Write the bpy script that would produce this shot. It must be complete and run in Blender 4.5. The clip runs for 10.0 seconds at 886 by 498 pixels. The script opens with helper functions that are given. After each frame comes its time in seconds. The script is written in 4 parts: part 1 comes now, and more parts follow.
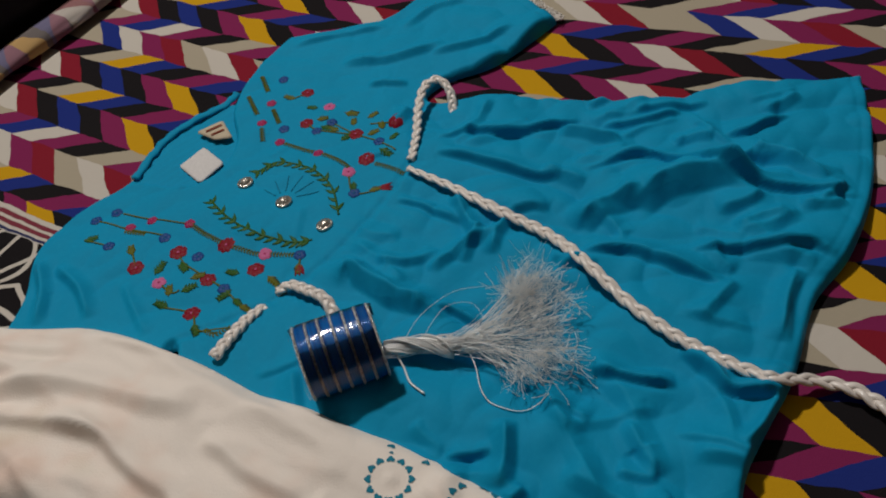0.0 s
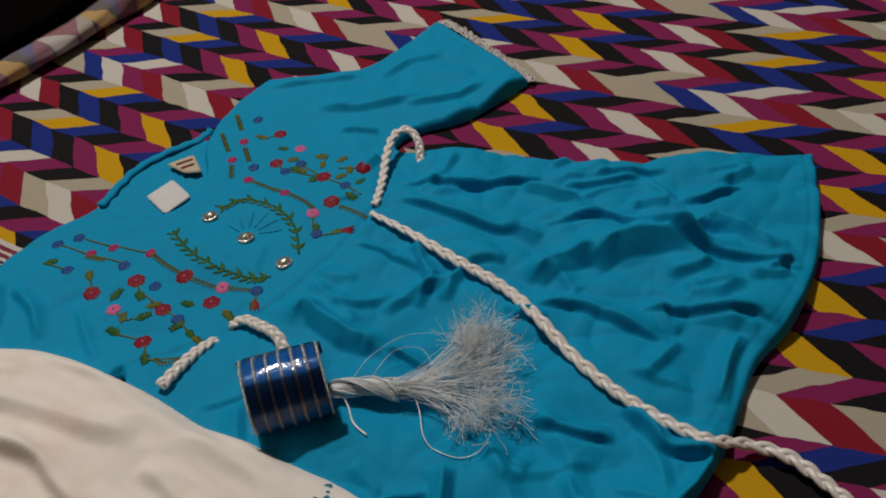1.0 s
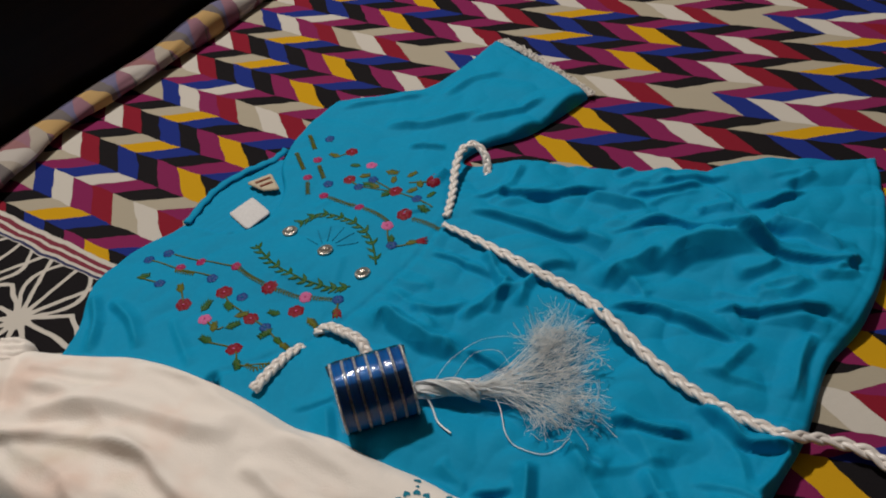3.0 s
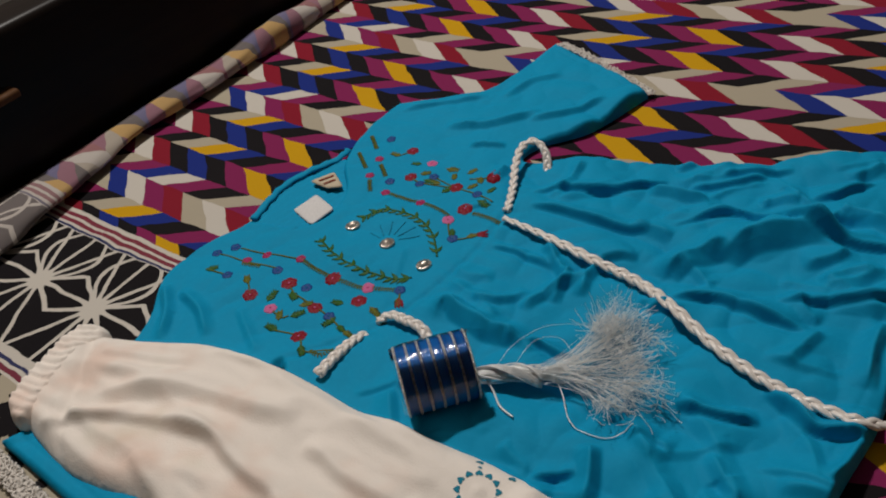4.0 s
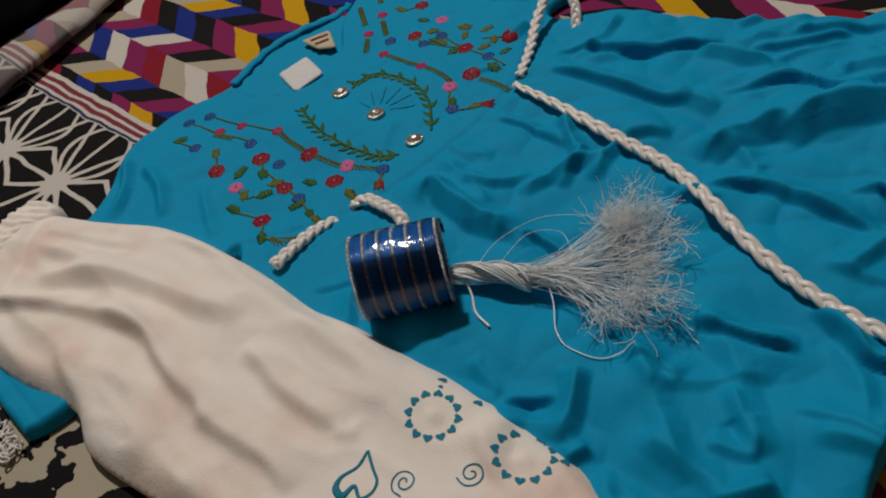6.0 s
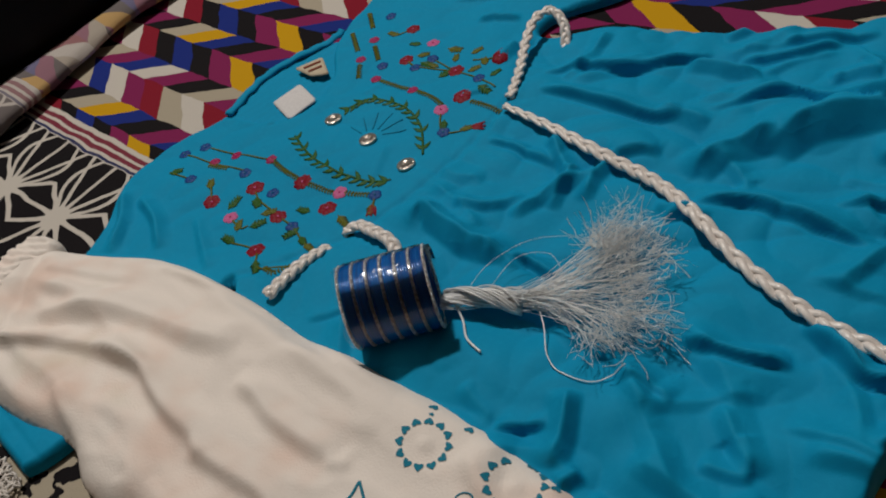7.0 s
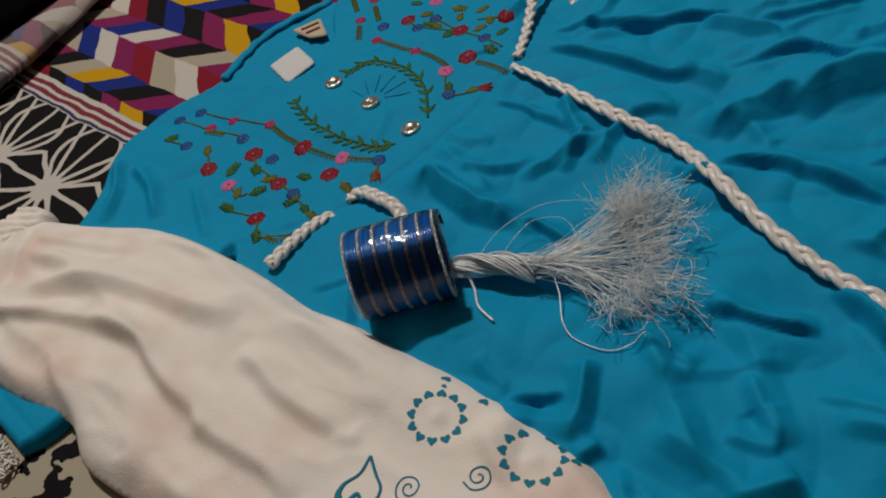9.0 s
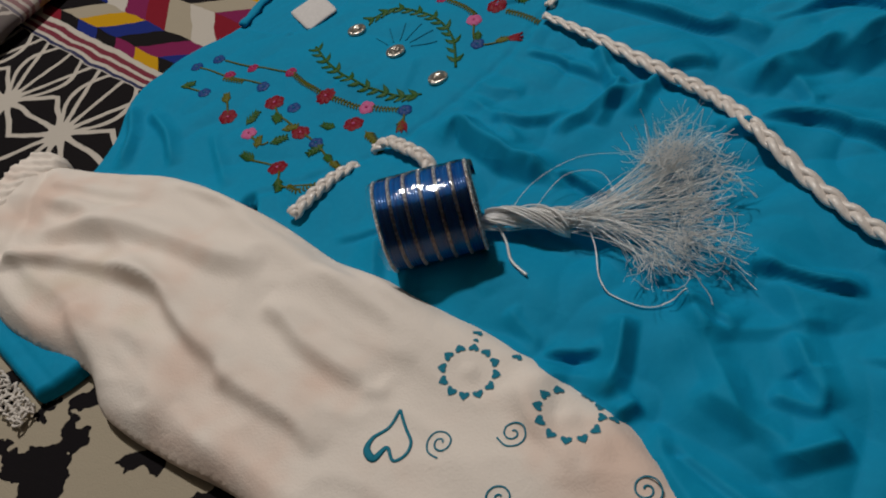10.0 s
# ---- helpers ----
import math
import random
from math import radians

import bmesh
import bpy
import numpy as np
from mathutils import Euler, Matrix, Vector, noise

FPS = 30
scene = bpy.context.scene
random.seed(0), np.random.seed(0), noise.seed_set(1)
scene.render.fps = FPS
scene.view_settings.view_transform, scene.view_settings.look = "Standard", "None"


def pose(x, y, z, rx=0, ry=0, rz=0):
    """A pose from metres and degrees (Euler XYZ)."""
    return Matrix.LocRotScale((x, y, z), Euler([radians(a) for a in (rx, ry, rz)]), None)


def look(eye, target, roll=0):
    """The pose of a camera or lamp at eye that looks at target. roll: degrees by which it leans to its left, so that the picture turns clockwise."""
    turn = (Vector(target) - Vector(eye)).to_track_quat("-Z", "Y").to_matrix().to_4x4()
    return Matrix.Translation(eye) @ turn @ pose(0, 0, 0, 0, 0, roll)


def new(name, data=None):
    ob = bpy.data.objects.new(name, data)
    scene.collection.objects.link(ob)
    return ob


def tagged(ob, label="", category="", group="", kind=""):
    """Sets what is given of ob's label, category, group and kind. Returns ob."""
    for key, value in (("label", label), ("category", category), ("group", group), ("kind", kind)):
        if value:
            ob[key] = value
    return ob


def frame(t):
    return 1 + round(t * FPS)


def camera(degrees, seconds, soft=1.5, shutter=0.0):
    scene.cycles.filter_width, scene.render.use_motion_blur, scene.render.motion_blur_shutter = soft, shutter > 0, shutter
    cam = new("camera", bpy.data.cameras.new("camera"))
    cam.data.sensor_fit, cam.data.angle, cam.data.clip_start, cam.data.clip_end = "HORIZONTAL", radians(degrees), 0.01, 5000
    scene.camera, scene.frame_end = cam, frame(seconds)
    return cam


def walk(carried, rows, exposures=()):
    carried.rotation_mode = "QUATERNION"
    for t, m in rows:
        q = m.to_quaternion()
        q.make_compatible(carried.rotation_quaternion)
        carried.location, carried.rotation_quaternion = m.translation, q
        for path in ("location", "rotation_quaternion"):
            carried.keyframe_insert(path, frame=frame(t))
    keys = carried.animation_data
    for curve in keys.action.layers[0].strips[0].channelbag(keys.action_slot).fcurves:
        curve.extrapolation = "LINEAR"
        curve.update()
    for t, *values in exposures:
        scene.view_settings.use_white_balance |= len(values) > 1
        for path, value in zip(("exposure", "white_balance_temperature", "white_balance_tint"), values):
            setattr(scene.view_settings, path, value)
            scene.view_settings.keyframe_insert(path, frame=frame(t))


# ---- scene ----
cam = camera(57.5, 10.0, soft=2.0)
PATH = [
    (0, (0.072, 0.052, 0.3), (-0.099, 1.366, -1.199), -9.1),
    (0.5, (0.078, 0.05, 0.307), (-0.21, 1.397, -1.143), -10.4),
    (1, (0.083, 0.045, 0.302), (-0.03, 1.457, -1.11), -3.3),
    (1.5, (0.07, 0.022, 0.309), (-0.071, 1.461, -1.073), -2.7),
    (2, (0.076, 0.024, 0.323), (-0.104, 1.425, -1.093), -5.1),
    (2.5, (0.072, 0.024, 0.317), (-0.059, 1.504, -1.021), -3.5),
    (2.7, (0.071, 0.029, 0.315), (-0.096, 1.473, -1.059), -5.1),
    (3.8, (0.062, 0.015, 0.3), (-0.218, 1.483, -1.029), -9.4),
    (4, (0.065, 0.012, 0.3), (-0.283, 1.486, -1.006), -10.1),
    (4.5, (0.099, 0.026, 0.277), (-0.558, 1.349, -1.072), -16.1),
    (5, (0.109, 0.04, 0.263), (-0.599, 1.3, -1.12), -18.9),
    (5.5, (0.098, 0.064, 0.239), (-0.476, 1.294, -1.229), -16.3),
    (5.7, (0.096, 0.066, 0.242), (-0.46, 1.299, -1.232), -16.4),
    (6.8, (0.102, 0.069, 0.246), (-0.506, 1.298, -1.21), -18.5),
    (7, (0.106, 0.072, 0.245), (-0.497, 1.322, -1.196), -19.3),
    (7.5, (0.1, 0.066, 0.246), (-0.521, 1.278, -1.22), -19.6),
    (8, (0.108, 0.081, 0.244), (-0.574, 1.194, -1.272), -24.5),
    (8.5, (0.1, 0.067, 0.244), (-0.584, 1.234, -1.23), -22.4),
    (9, (0.097, 0.077, 0.236), (-0.493, 1.275, -1.253), -20.2),
    (9.5, (0.088, 0.069, 0.232), (-0.526, 1.259, -1.254), -19.0),
    (10, (0.084, 0.076, 0.228), (-0.505, 1.211, -1.31), -19.9),
]
EXPOSURES = [(0.0, -0.05), (1.0, -0.02), (2.0, 0.08), (2.6, 0.22), (3.8, 0.16), (4.6, -0.02), (5.5, -0.08), (7.0, 0.0), (8.5, -0.04), (10.0, -0.12)]
walk(cam, [(t, look(eye, target, roll)) for t, eye, target, roll in PATH], EXPOSURES)

# ---- light ----
world = bpy.data.worlds.new("world")
scene.world = world
world.use_nodes = True
world.node_tree.nodes["Background"].inputs[0].default_value = (0.9, 0.8, 0.7, 1)
world.node_tree.nodes["Background"].inputs[1].default_value = 0.01
LAMP_AT = (-0.36, 0.88, 1.50)
bulb_light = bpy.data.lights.new("ceiling_bulb_light", "POINT")
bulb_light.energy, bulb_light.color, bulb_light.shadow_soft_size = 65.0, (1.0, 0.95, 0.89), 0.045
new("ceiling_bulb_light", bulb_light).location = LAMP_AT


# ---- materials ----
def material(name, rough=0.8, color=(0.5, 0.5, 0.5), metal=0.0, sheen=0.0, spec=0.5):
    m = bpy.data.materials.new(name)
    m.use_nodes = True
    b = m.node_tree.nodes["Principled BSDF"]
    b.inputs["Base Color"].default_value = (*color, 1)
    b.inputs["Roughness"].default_value = rough
    b.inputs["Metallic"].default_value = metal
    b.inputs["Sheen Weight"].default_value = sheen
    b.inputs["Specular IOR Level"].default_value = spec
    return m, m.node_tree.nodes, m.node_tree.links, b


class Graph:
    """Short hand for shader arithmetic."""

    def __init__(self, tree):
        self.n, self.l = tree.nodes, tree.links

    def put(self, socket, value):
        if isinstance(value, (int, float, tuple)):
            socket.default_value = value
        else:
            self.l.new(value, socket)

    def m(self, op, a, b=0.0, c=0.0):
        node = self.n.new("ShaderNodeMath")
        node.operation = op
        for k, v in enumerate((a, b, c)):
            self.put(node.inputs[k], v)
        return node.outputs[0]

    def mix(self, f, a, b, blend="MIX"):
        node = self.n.new("ShaderNodeMix")
        node.data_type, node.blend_type = "RGBA", blend
        self.put(node.inputs[0], f)
        self.put(node.inputs[6], a)
        self.put(node.inputs[7], b)
        return node.outputs[2]

    def noise(self, scale, detail=3.0, vector=None, rough=0.5):
        node = self.n.new("ShaderNodeTexNoise")
        node.inputs["Scale"].default_value, node.inputs["Detail"].default_value = scale, detail
        node.inputs["Roughness"].default_value = rough
        self.l.new(vector or self.position(), node.inputs["Vector"])
        return node.outputs["Fac"]

    def position(self):
        return self.n.new("ShaderNodeNewGeometry").outputs["Position"]

    def split(self, v):
        node = self.n.new("ShaderNodeSeparateXYZ")
        self.l.new(v, node.inputs[0])
        return node.outputs

    def join(self, x, y, z=0.0):
        node = self.n.new("ShaderNodeCombineXYZ")
        for k, v in enumerate((x, y, z)):
            self.put(node.inputs[k], v)
        return node.outputs[0]

    def steps(self, f, colors):
        node = self.n.new("ShaderNodeValToRGB")
        ramp = node.color_ramp
        ramp.interpolation = "CONSTANT"
        for k in range(len(colors) - 2):
            ramp.elements.new(0.5)
        for k, c in enumerate(colors):
            ramp.elements[k].position = k / len(colors)
            ramp.elements[k].color = (*c, 1)
        self.l.new(f, node.inputs[0])
        return node.outputs[0]

    def smooth(self, x, lo, hi):
        node = self.n.new("ShaderNodeMapRange")
        node.interpolation_type = "SMOOTHSTEP"
        self.put(node.inputs[0], x)
        node.inputs[1].default_value, node.inputs[2].default_value = lo, hi
        return node.outputs[0]

    def bump(self, bsdf, height, strength=0.3, distance=0.001):
        node = self.n.new("ShaderNodeBump")
        node.inputs["Strength"].default_value, node.inputs["Distance"].default_value = strength, distance
        self.l.new(height, node.inputs["Height"])
        self.l.new(node.outputs[0], bsdf.inputs["Normal"])


BLK, CRM, WHT = (0.006, 0.005, 0.007), (0.40, 0.345, 0.26), (0.56, 0.51, 0.45)
MAG, RED, BLU, YEL = (0.205, 0.014, 0.080), (0.22, 0.008, 0.022), (0.009, 0.024, 0.19), (0.56, 0.30, 0.005)
SEQ_A = [MAG, WHT, RED, BLK, BLU, BLK, MAG, YEL, BLK]
SEQ_B = [CRM, CRM, BLU, WHT, MAG, RED, CRM, WHT, RED]
SEQ_C = [BLK, MAG, BLK, CRM, YEL, BLU, BLK, MAG, BLU]
SEQ_D = [BLK, CRM, MAG, BLU, WHT, MAG, BLK, CRM, MAG]


def sheet_material(name, faded):
    """Printed cotton: chevrons of parallelograms, a band of white star lines on black between thin stripes, and ragged blotches."""
    mat, n, l, b = material(name, 0.9, spec=0.12)
    g = Graph(mat.node_tree)
    x, y, z = g.split(g.position())
    wob = g.m("MULTIPLY", g.m("SUBTRACT", g.noise(55, 2), 0.5), 0.0045)
    wob2 = g.m("MULTIPLY", g.m("SUBTRACT", g.noise(48, 2, g.join(y, z, x)), 0.5), 0.0045)
    u = g.m("ADD", g.m("ADD", g.m("MULTIPLY", x, 0.469), g.m("MULTIPLY", y, 0.883)), wob)
    v = g.m("ADD", g.m("SUBTRACT", g.m("MULTIPLY", x, 0.883), g.m("MULTIPLY", y, 0.469)), wob2)
    if faded:
        v = g.m("SUBTRACT", -0.955, v)
    d = g.m("ADD", v, 0.352)
    pos = g.m("MAXIMUM", d, 0.0)
    neg = g.m("MINIMUM", d, 0.0)
    uu = g.m("SUBTRACT", u, g.m("MULTIPLY", g.m("MULTIPLY", pos, pos), 0.302))
    f = g.m("DIVIDE", g.m("SUBTRACT", uu, 0.3125), 0.0392)
    k = g.m("CEIL", f)
    down = g.m("SUBTRACT", k, f)                       # 0 at the top of a row, 1 at the next
    is_v = g.m("LESS_THAN", down, 0.56)
    col = g.m("ADD", g.m("DIVIDE", neg, 0.0195), g.m("DIVIDE", pos, 0.0219))
    shift_v = g.m("MULTIPLY", down, 1.27 / 0.56)
    shift_h = g.m("MULTIPLY", g.m("SUBTRACT", 1.0, down), 1.27 / 0.44)
    shift = g.m("ADD", g.m("MULTIPLY", is_v, shift_v), g.m("MULTIPLY", g.m("SUBTRACT", 1.0, is_v), shift_h))
    j = g.m("FLOOR", g.m("SUBTRACT", col, shift))
    # nine columns repeat; the lists begin at column 2
    idx = g.m("DIVIDE", g.m("ADD", g.m("FLOORED_MODULO", g.m("SUBTRACT", j, 2.0), 9.0), 0.5), 9.0)
    k3 = g.m("FLOORED_MODULO", k, 3.0)
    is_b = g.m("GREATER_THAN", k3, 1.5)
    above_b = g.m("LESS_THAN", k3, 0.5)
    vc = g.mix(is_b, g.steps(idx, SEQ_A), g.steps(idx, SEQ_B))
    hc = g.mix(above_b, g.steps(idx, SEQ_C), g.steps(idx, SEQ_D))
    chevron = g.mix(is_v, hc, vc)
    # star band
    cell = g.m("SUBTRACT", g.m("FLOORED_MODULO", g.m("ADD", v, 0.468), 0.054), 0.027)
    a, r = g.m("SUBTRACT", u, 0.1715), None
    r = g.m("SQRT", g.m("ADD", g.m("MULTIPLY", a, a), g.m("MULTIPLY", cell, cell)))
    ang = g.m("ARCTAN2", a, cell)
    ray = g.m("MULTIPLY", g.m("ABSOLUTE", g.m("SINE", g.m("MULTIPLY", ang, 6.0))), g.m("DIVIDE", r, 6.0))
    line = g.m("LESS_THAN", ray, 0.0013)
    loop = g.m("LESS_THAN", g.m("ABSOLUTE", g.m("SUBTRACT", g.m("ABSOLUTE", cell), g.m("MULTIPLY", g.m("SINE", g.m("MULTIPLY", a, 62.0)), 0.021))), 0.0016)
    side = g.m("GREATER_THAN", g.m("ABSOLUTE", a), 0.043)
    lines = g.m("MAXIMUM", g.m("MAXIMUM", line, loop), side)
    star = g.mix(lines, (*BLK, 1), (*WHT, 1))
    # ragged blotches
    w = g.join(g.m("ADD", x, g.m("MULTIPLY", g.m("SUBTRACT", g.noise(130, 3), 0.5), 0.016)), g.m("ADD", y, g.m("MULTIPLY", g.m("SUBTRACT", g.noise(110, 3, g.join(y, x, z)), 0.5), 0.016)))
    blot = g.m("GREATER_THAN", g.noise(52, 1.0, w, 0.6), 0.520)
    ragged = g.mix(blot, (*CRM, 1), (*BLK, 1))
    low = g.m("LESS_THAN", u, 0.119)
    high = g.m("GREATER_THAN", u, 0.219)
    color = g.mix(low, star, ragged)
    color = g.mix(high, color, chevron)

    def stripe(col_in, at, width, rgb):
        on = g.m("LESS_THAN", g.m("ABSOLUTE", g.m("SUBTRACT", u, at)), width)
        return g.mix(on, col_in, (*rgb, 1))
    for at, width, rgb in ((0.2195, 0.0075, WHT), (0.2225, 0.0014, (0.19, 0.03, 0.05)), (0.2178, 0.0014, (0.19, 0.03, 0.05)), (0.2135, 0.0009, (0.03, 0.035, 0.10)),
                           (0.1190, 0.0050, WHT), (0.1172, 0.0016, (0.17, 0.03, 0.05)), (0.1222, 0.0011, (0.03, 0.035, 0.10))):
        color = stripe(color, at, width, rgb)
    grime = g.noise(9, 4)
    color = g.mix(g.m("MULTIPLY", grime, 0.08), color, (0.10, 0.08, 0.06, 1))
    if faded:
        color = g.mix(0.42, color, (0.34, 0.29, 0.28, 1))
    l.new(color, b.inputs["Base Color"])
    g.bump(b, g.m("ADD", g.noise(1400, 2), g.noise(240, 4)), 0.35, 0.0006)
    return mat


SHEET = sheet_material("printed_cotton", False)
SHEET_BACK = sheet_material("printed_cotton_reverse", True)


def teal_cloth():
    mat, n, l, b = material("turquoise_cotton", 0.72, spec=0.14)
    g = Graph(mat.node_tree)
    f = g.noise(14, 5)
    c = g.mix(f, (0.001, 0.245, 0.440, 1), (0.001, 0.290, 0.515, 1))
    c = g.mix(g.m("MULTIPLY", g.smooth(g.noise(420, 2), 0.45, 0.75), 0.22), c, (0.004, 0.33, 0.55, 1))
    l.new(c, b.inputs["Base Color"])
    fold = None
    for scale, amount in ((30, 0.30), (62, 0.20)):
        ridge = g.m("POWER", g.m("SUBTRACT", 1.0, g.m("ABSOLUTE", g.m("SUBTRACT", g.m("MULTIPLY", g.noise(scale, 1.5), 2.0), 1.0))), 9.0)
        ridge = g.m("MULTIPLY", ridge, amount)
        fold = ridge if fold is None else g.m("ADD", fold, ridge)
    g.bump(b, g.m("ADD", g.m("ADD", g.m("MULTIPLY", g.noise(1500, 2), 0.10), g.m("MULTIPLY", g.noise(160, 4), 0.35)), fold), 0.4, 0.0010)
    return mat


def cream_cloth():
    mat, n, l, b = material("cream_jersey", 0.92, spec=0.15)
    g = Graph(mat.node_tree)
    c = g.mix(g.smooth(g.noise(20, 3), 0.47, 0.70), (0.84, 0.76, 0.69, 1), (0.78, 0.60, 0.51, 1))
    c = g.mix(g.m("MULTIPLY", g.smooth(g.noise(26, 2, g.join(*[g.split(g.position())[k] for k in (1, 0, 2)])), 0.58, 0.75), 0.35), c, (0.60, 0.57, 0.44, 1))
    l.new(c, b.inputs["Base Color"])
    g.bump(b, g.m("ADD", g.m("MULTIPLY", g.noise(1200, 2), 0.3), g.noise(150, 5)), 0.4, 0.0010)
    return mat


def thread(name, color, rough=0.4, pitch=0.0006, spread=0.25):
    """Satin thread with fine strands."""
    mat, n, l, b = material(name, rough, color, spec=0.15)
    g = Graph(mat.node_tree)
    dark = tuple(c * (1 - spread) for c in color)
    l.new(g.mix(g.noise(900, 2), (*dark, 1), (*color, 1)), b.inputs["Base Color"])
    g.bump(b, g.noise(1400, 2), 0.5, 0.0004)
    return mat


TEAL, CREAM = teal_cloth(), cream_cloth()
CORD = thread("white_satin_cord", (0.92, 0.84, 0.78), 0.32, spread=0.25)
CORD.node_tree.nodes["Principled BSDF"].inputs["Specular IOR Level"].default_value = 0.7
SILK = thread("white_silk_strands", (0.98, 0.98, 0.97), 0.34, spread=0.05)
SILK.node_tree.nodes["Principled BSDF"].inputs["Metallic"].default_value = 0.2
def translucent(mat, color, share):
    n, l = mat.node_tree.nodes, mat.node_tree.links
    t, mix = n.new("ShaderNodeBsdfTranslucent"), n.new("ShaderNodeMixShader")
    t.inputs[0].default_value = (*color, 1)
    mix.inputs[0].default_value = share
    l.new(n["Principled BSDF"].outputs[0], mix.inputs[1])
    l.new(t.outputs[0], mix.inputs[2])
    l.new(mix.outputs[0], n["Material Output"].inputs[0])
    return mat


translucent(SILK, (0.99, 0.99, 0.99), 0.22)
LACE = thread("white_lace", (0.78, 0.72, 0.66), 0.7)
RED_T = thread("red_thread", (0.23, 0.002, 0.016), 0.5)
PINK_T = thread("pink_thread", (0.62, 0.13, 0.32), 0.45)
MAG_T = thread("magenta_thread", (0.36, 0.012, 0.10), 0.45)
BLUE_T = thread("blue_thread", (0.010, 0.065, 0.26), 0.45)
GREEN_T = thread("green_thread", (0.035, 0.12, 0.018), 0.45)
OLIVE_T = thread("olive_thread", (0.13, 0.14, 0.012), 0.45)
DIM_T = thread("dark_teal_thread", (0.002, 0.21, 0.35), 0.6)
PRINT = thread("teal_print", (0.02, 0.23, 0.34), 0.8)
LABEL = thread("white_label", (0.76, 0.73, 0.72), 0.8)
SILVER, _, _, silver_bsdf = material("silvered_button", 0.3, (0.74, 0.68, 0.60), 0.9)
engraved = Graph(SILVER.node_tree)
engraved.bump(silver_bsdf, engraved.noise(700, 2), 0.8, 0.0008)


def dark_wood():
    mat, n, l, b = material("black_lacquered_wood", 0.34, (0.006, 0.005, 0.005), spec=0.18)
    g = Graph(mat.node_tree)
    x, y, z = g.split(g.position())
    l.new(g.mix(g.noise(6, 4, g.join(g.m("MULTIPLY", x, 1.0), g.m("MULTIPLY", y, 1.0), g.m("MULTIPLY", z, 30.0))), (0.004, 0.003, 0.003, 1), (0.014, 0.008, 0.006, 1)), b.inputs["Base Color"])
    return mat


WOOD = dark_wood()
# brown of the lacquer's highlight, given to a strip as its colour
BROWN = thread("brown_wood_glint", (0.11, 0.05, 0.022), 0.35)


def plaster(name, color):
    mat, n, l, b = material(name, 0.9)
    g = Graph(mat.node_tree)
    l.new(g.mix(g.noise(2.2, 5), (*color, 1), (*[c * 0.8 for c in color], 1)), b.inputs["Base Color"])
    return mat


# ---- shaping helpers ----
def link_mesh(name, bm_or_data, mat, smooth=True):
    if isinstance(bm_or_data, bmesh.types.BMesh):
        me = bpy.data.meshes.new(name)
        bm_or_data.to_mesh(me)
        bm_or_data.free()
    else:
        me = bpy.data.meshes.new(name)
        me.from_pydata(*bm_or_data)
        me.validate()
    if smooth:
        me.shade_smooth()
    if mat:
        me.materials.append(mat)
    return new(name, me)


def thing(name, at, label, category, kind=""):
    e = new(name)
    e.location = at
    e.empty_display_size = 0.02
    return tagged(e, label, category, kind=kind)


def part(name, bm, mat, parent, label="", smooth=True):
    ob = link_mesh(name, bm, mat, smooth)
    ob.parent = parent
    if parent.parent is None:
        ob.matrix_parent_inverse = parent.matrix_basis.inverted()
    if label:
        ob["label"] = label
    return ob


def spline(points, per=8, closed=False):
    """Catmull-Rom through the points."""
    p = np.array(points, float)
    n = len(p)
    out = []
    for i in range(n if closed else n - 1):
        if closed:
            a, b, c, d = p[(i - 1) % n], p[i], p[(i + 1) % n], p[(i + 2) % n]
        else:
            a, b, c, d = p[max(i - 1, 0)], p[i], p[i + 1], p[min(i + 2, n - 1)]
        for k in range(per):
            t = k / per
            out.append(0.5 * (2 * b + (c - a) * t + (2 * a - 5 * b + 4 * c - d) * t * t + (3 * b - a - 3 * c + d) * t ** 3))
    if not closed:
        out.append(p[-1])
    return np.array(out)


def outline(points, per=6):
    """A closed outline through the points; a point given twice is a sharp corner."""
    n = len(points)
    corners = [i for i in range(n) if points[i] == points[(i + 1) % n]]
    if not corners:
        return spline(points, per, True)
    runs = []
    for a, b in zip(corners, corners[1:] + [corners[0] + n]):
        runs.append(spline([points[k % n] for k in range(a + 1, b + 1)], per)[:-1])
    return np.vstack(runs)


def seg_dist(x, y, poly, closed=False):
    """Distance to a polyline, with the nearest point."""
    best = np.full(x.shape, 1e9)
    nx, ny, along = x.copy(), y.copy(), np.zeros(x.shape)
    q = np.vstack([poly, poly[:1]]) if closed else poly
    total = np.concatenate([[0], np.cumsum(np.hypot(*np.diff(q, axis=0).T))])
    for i in range(len(q) - 1):
        (ax, ay), (bx, by) = q[i], q[i + 1]
        ux, uy = bx - ax, by - ay
        n2 = ux * ux + uy * uy + 1e-12
        t = np.clip(((x - ax) * ux + (y - ay) * uy) / n2, 0, 1)
        px, py = ax + t * ux, ay + t * uy
        d = np.hypot(x - px, y - py)
        m = d < best
        best[m], nx[m], ny[m] = d[m], px[m], py[m]
        along[m] = (total[i] + t[m] * math.sqrt(n2)) / total[-1]
    return best, nx, ny, along


def inside(x, y, poly):
    r = np.zeros(x.shape, bool)
    n = len(poly)
    for i in range(n):
        (ax, ay), (bx, by) = poly[i], poly[(i + 1) % n]
        if ay == by:
            continue
        c = ((ay > y) != (by > y)) & (x < (bx - ax) * (y - ay) / (by - ay) + ax)
        r ^= c
    return r


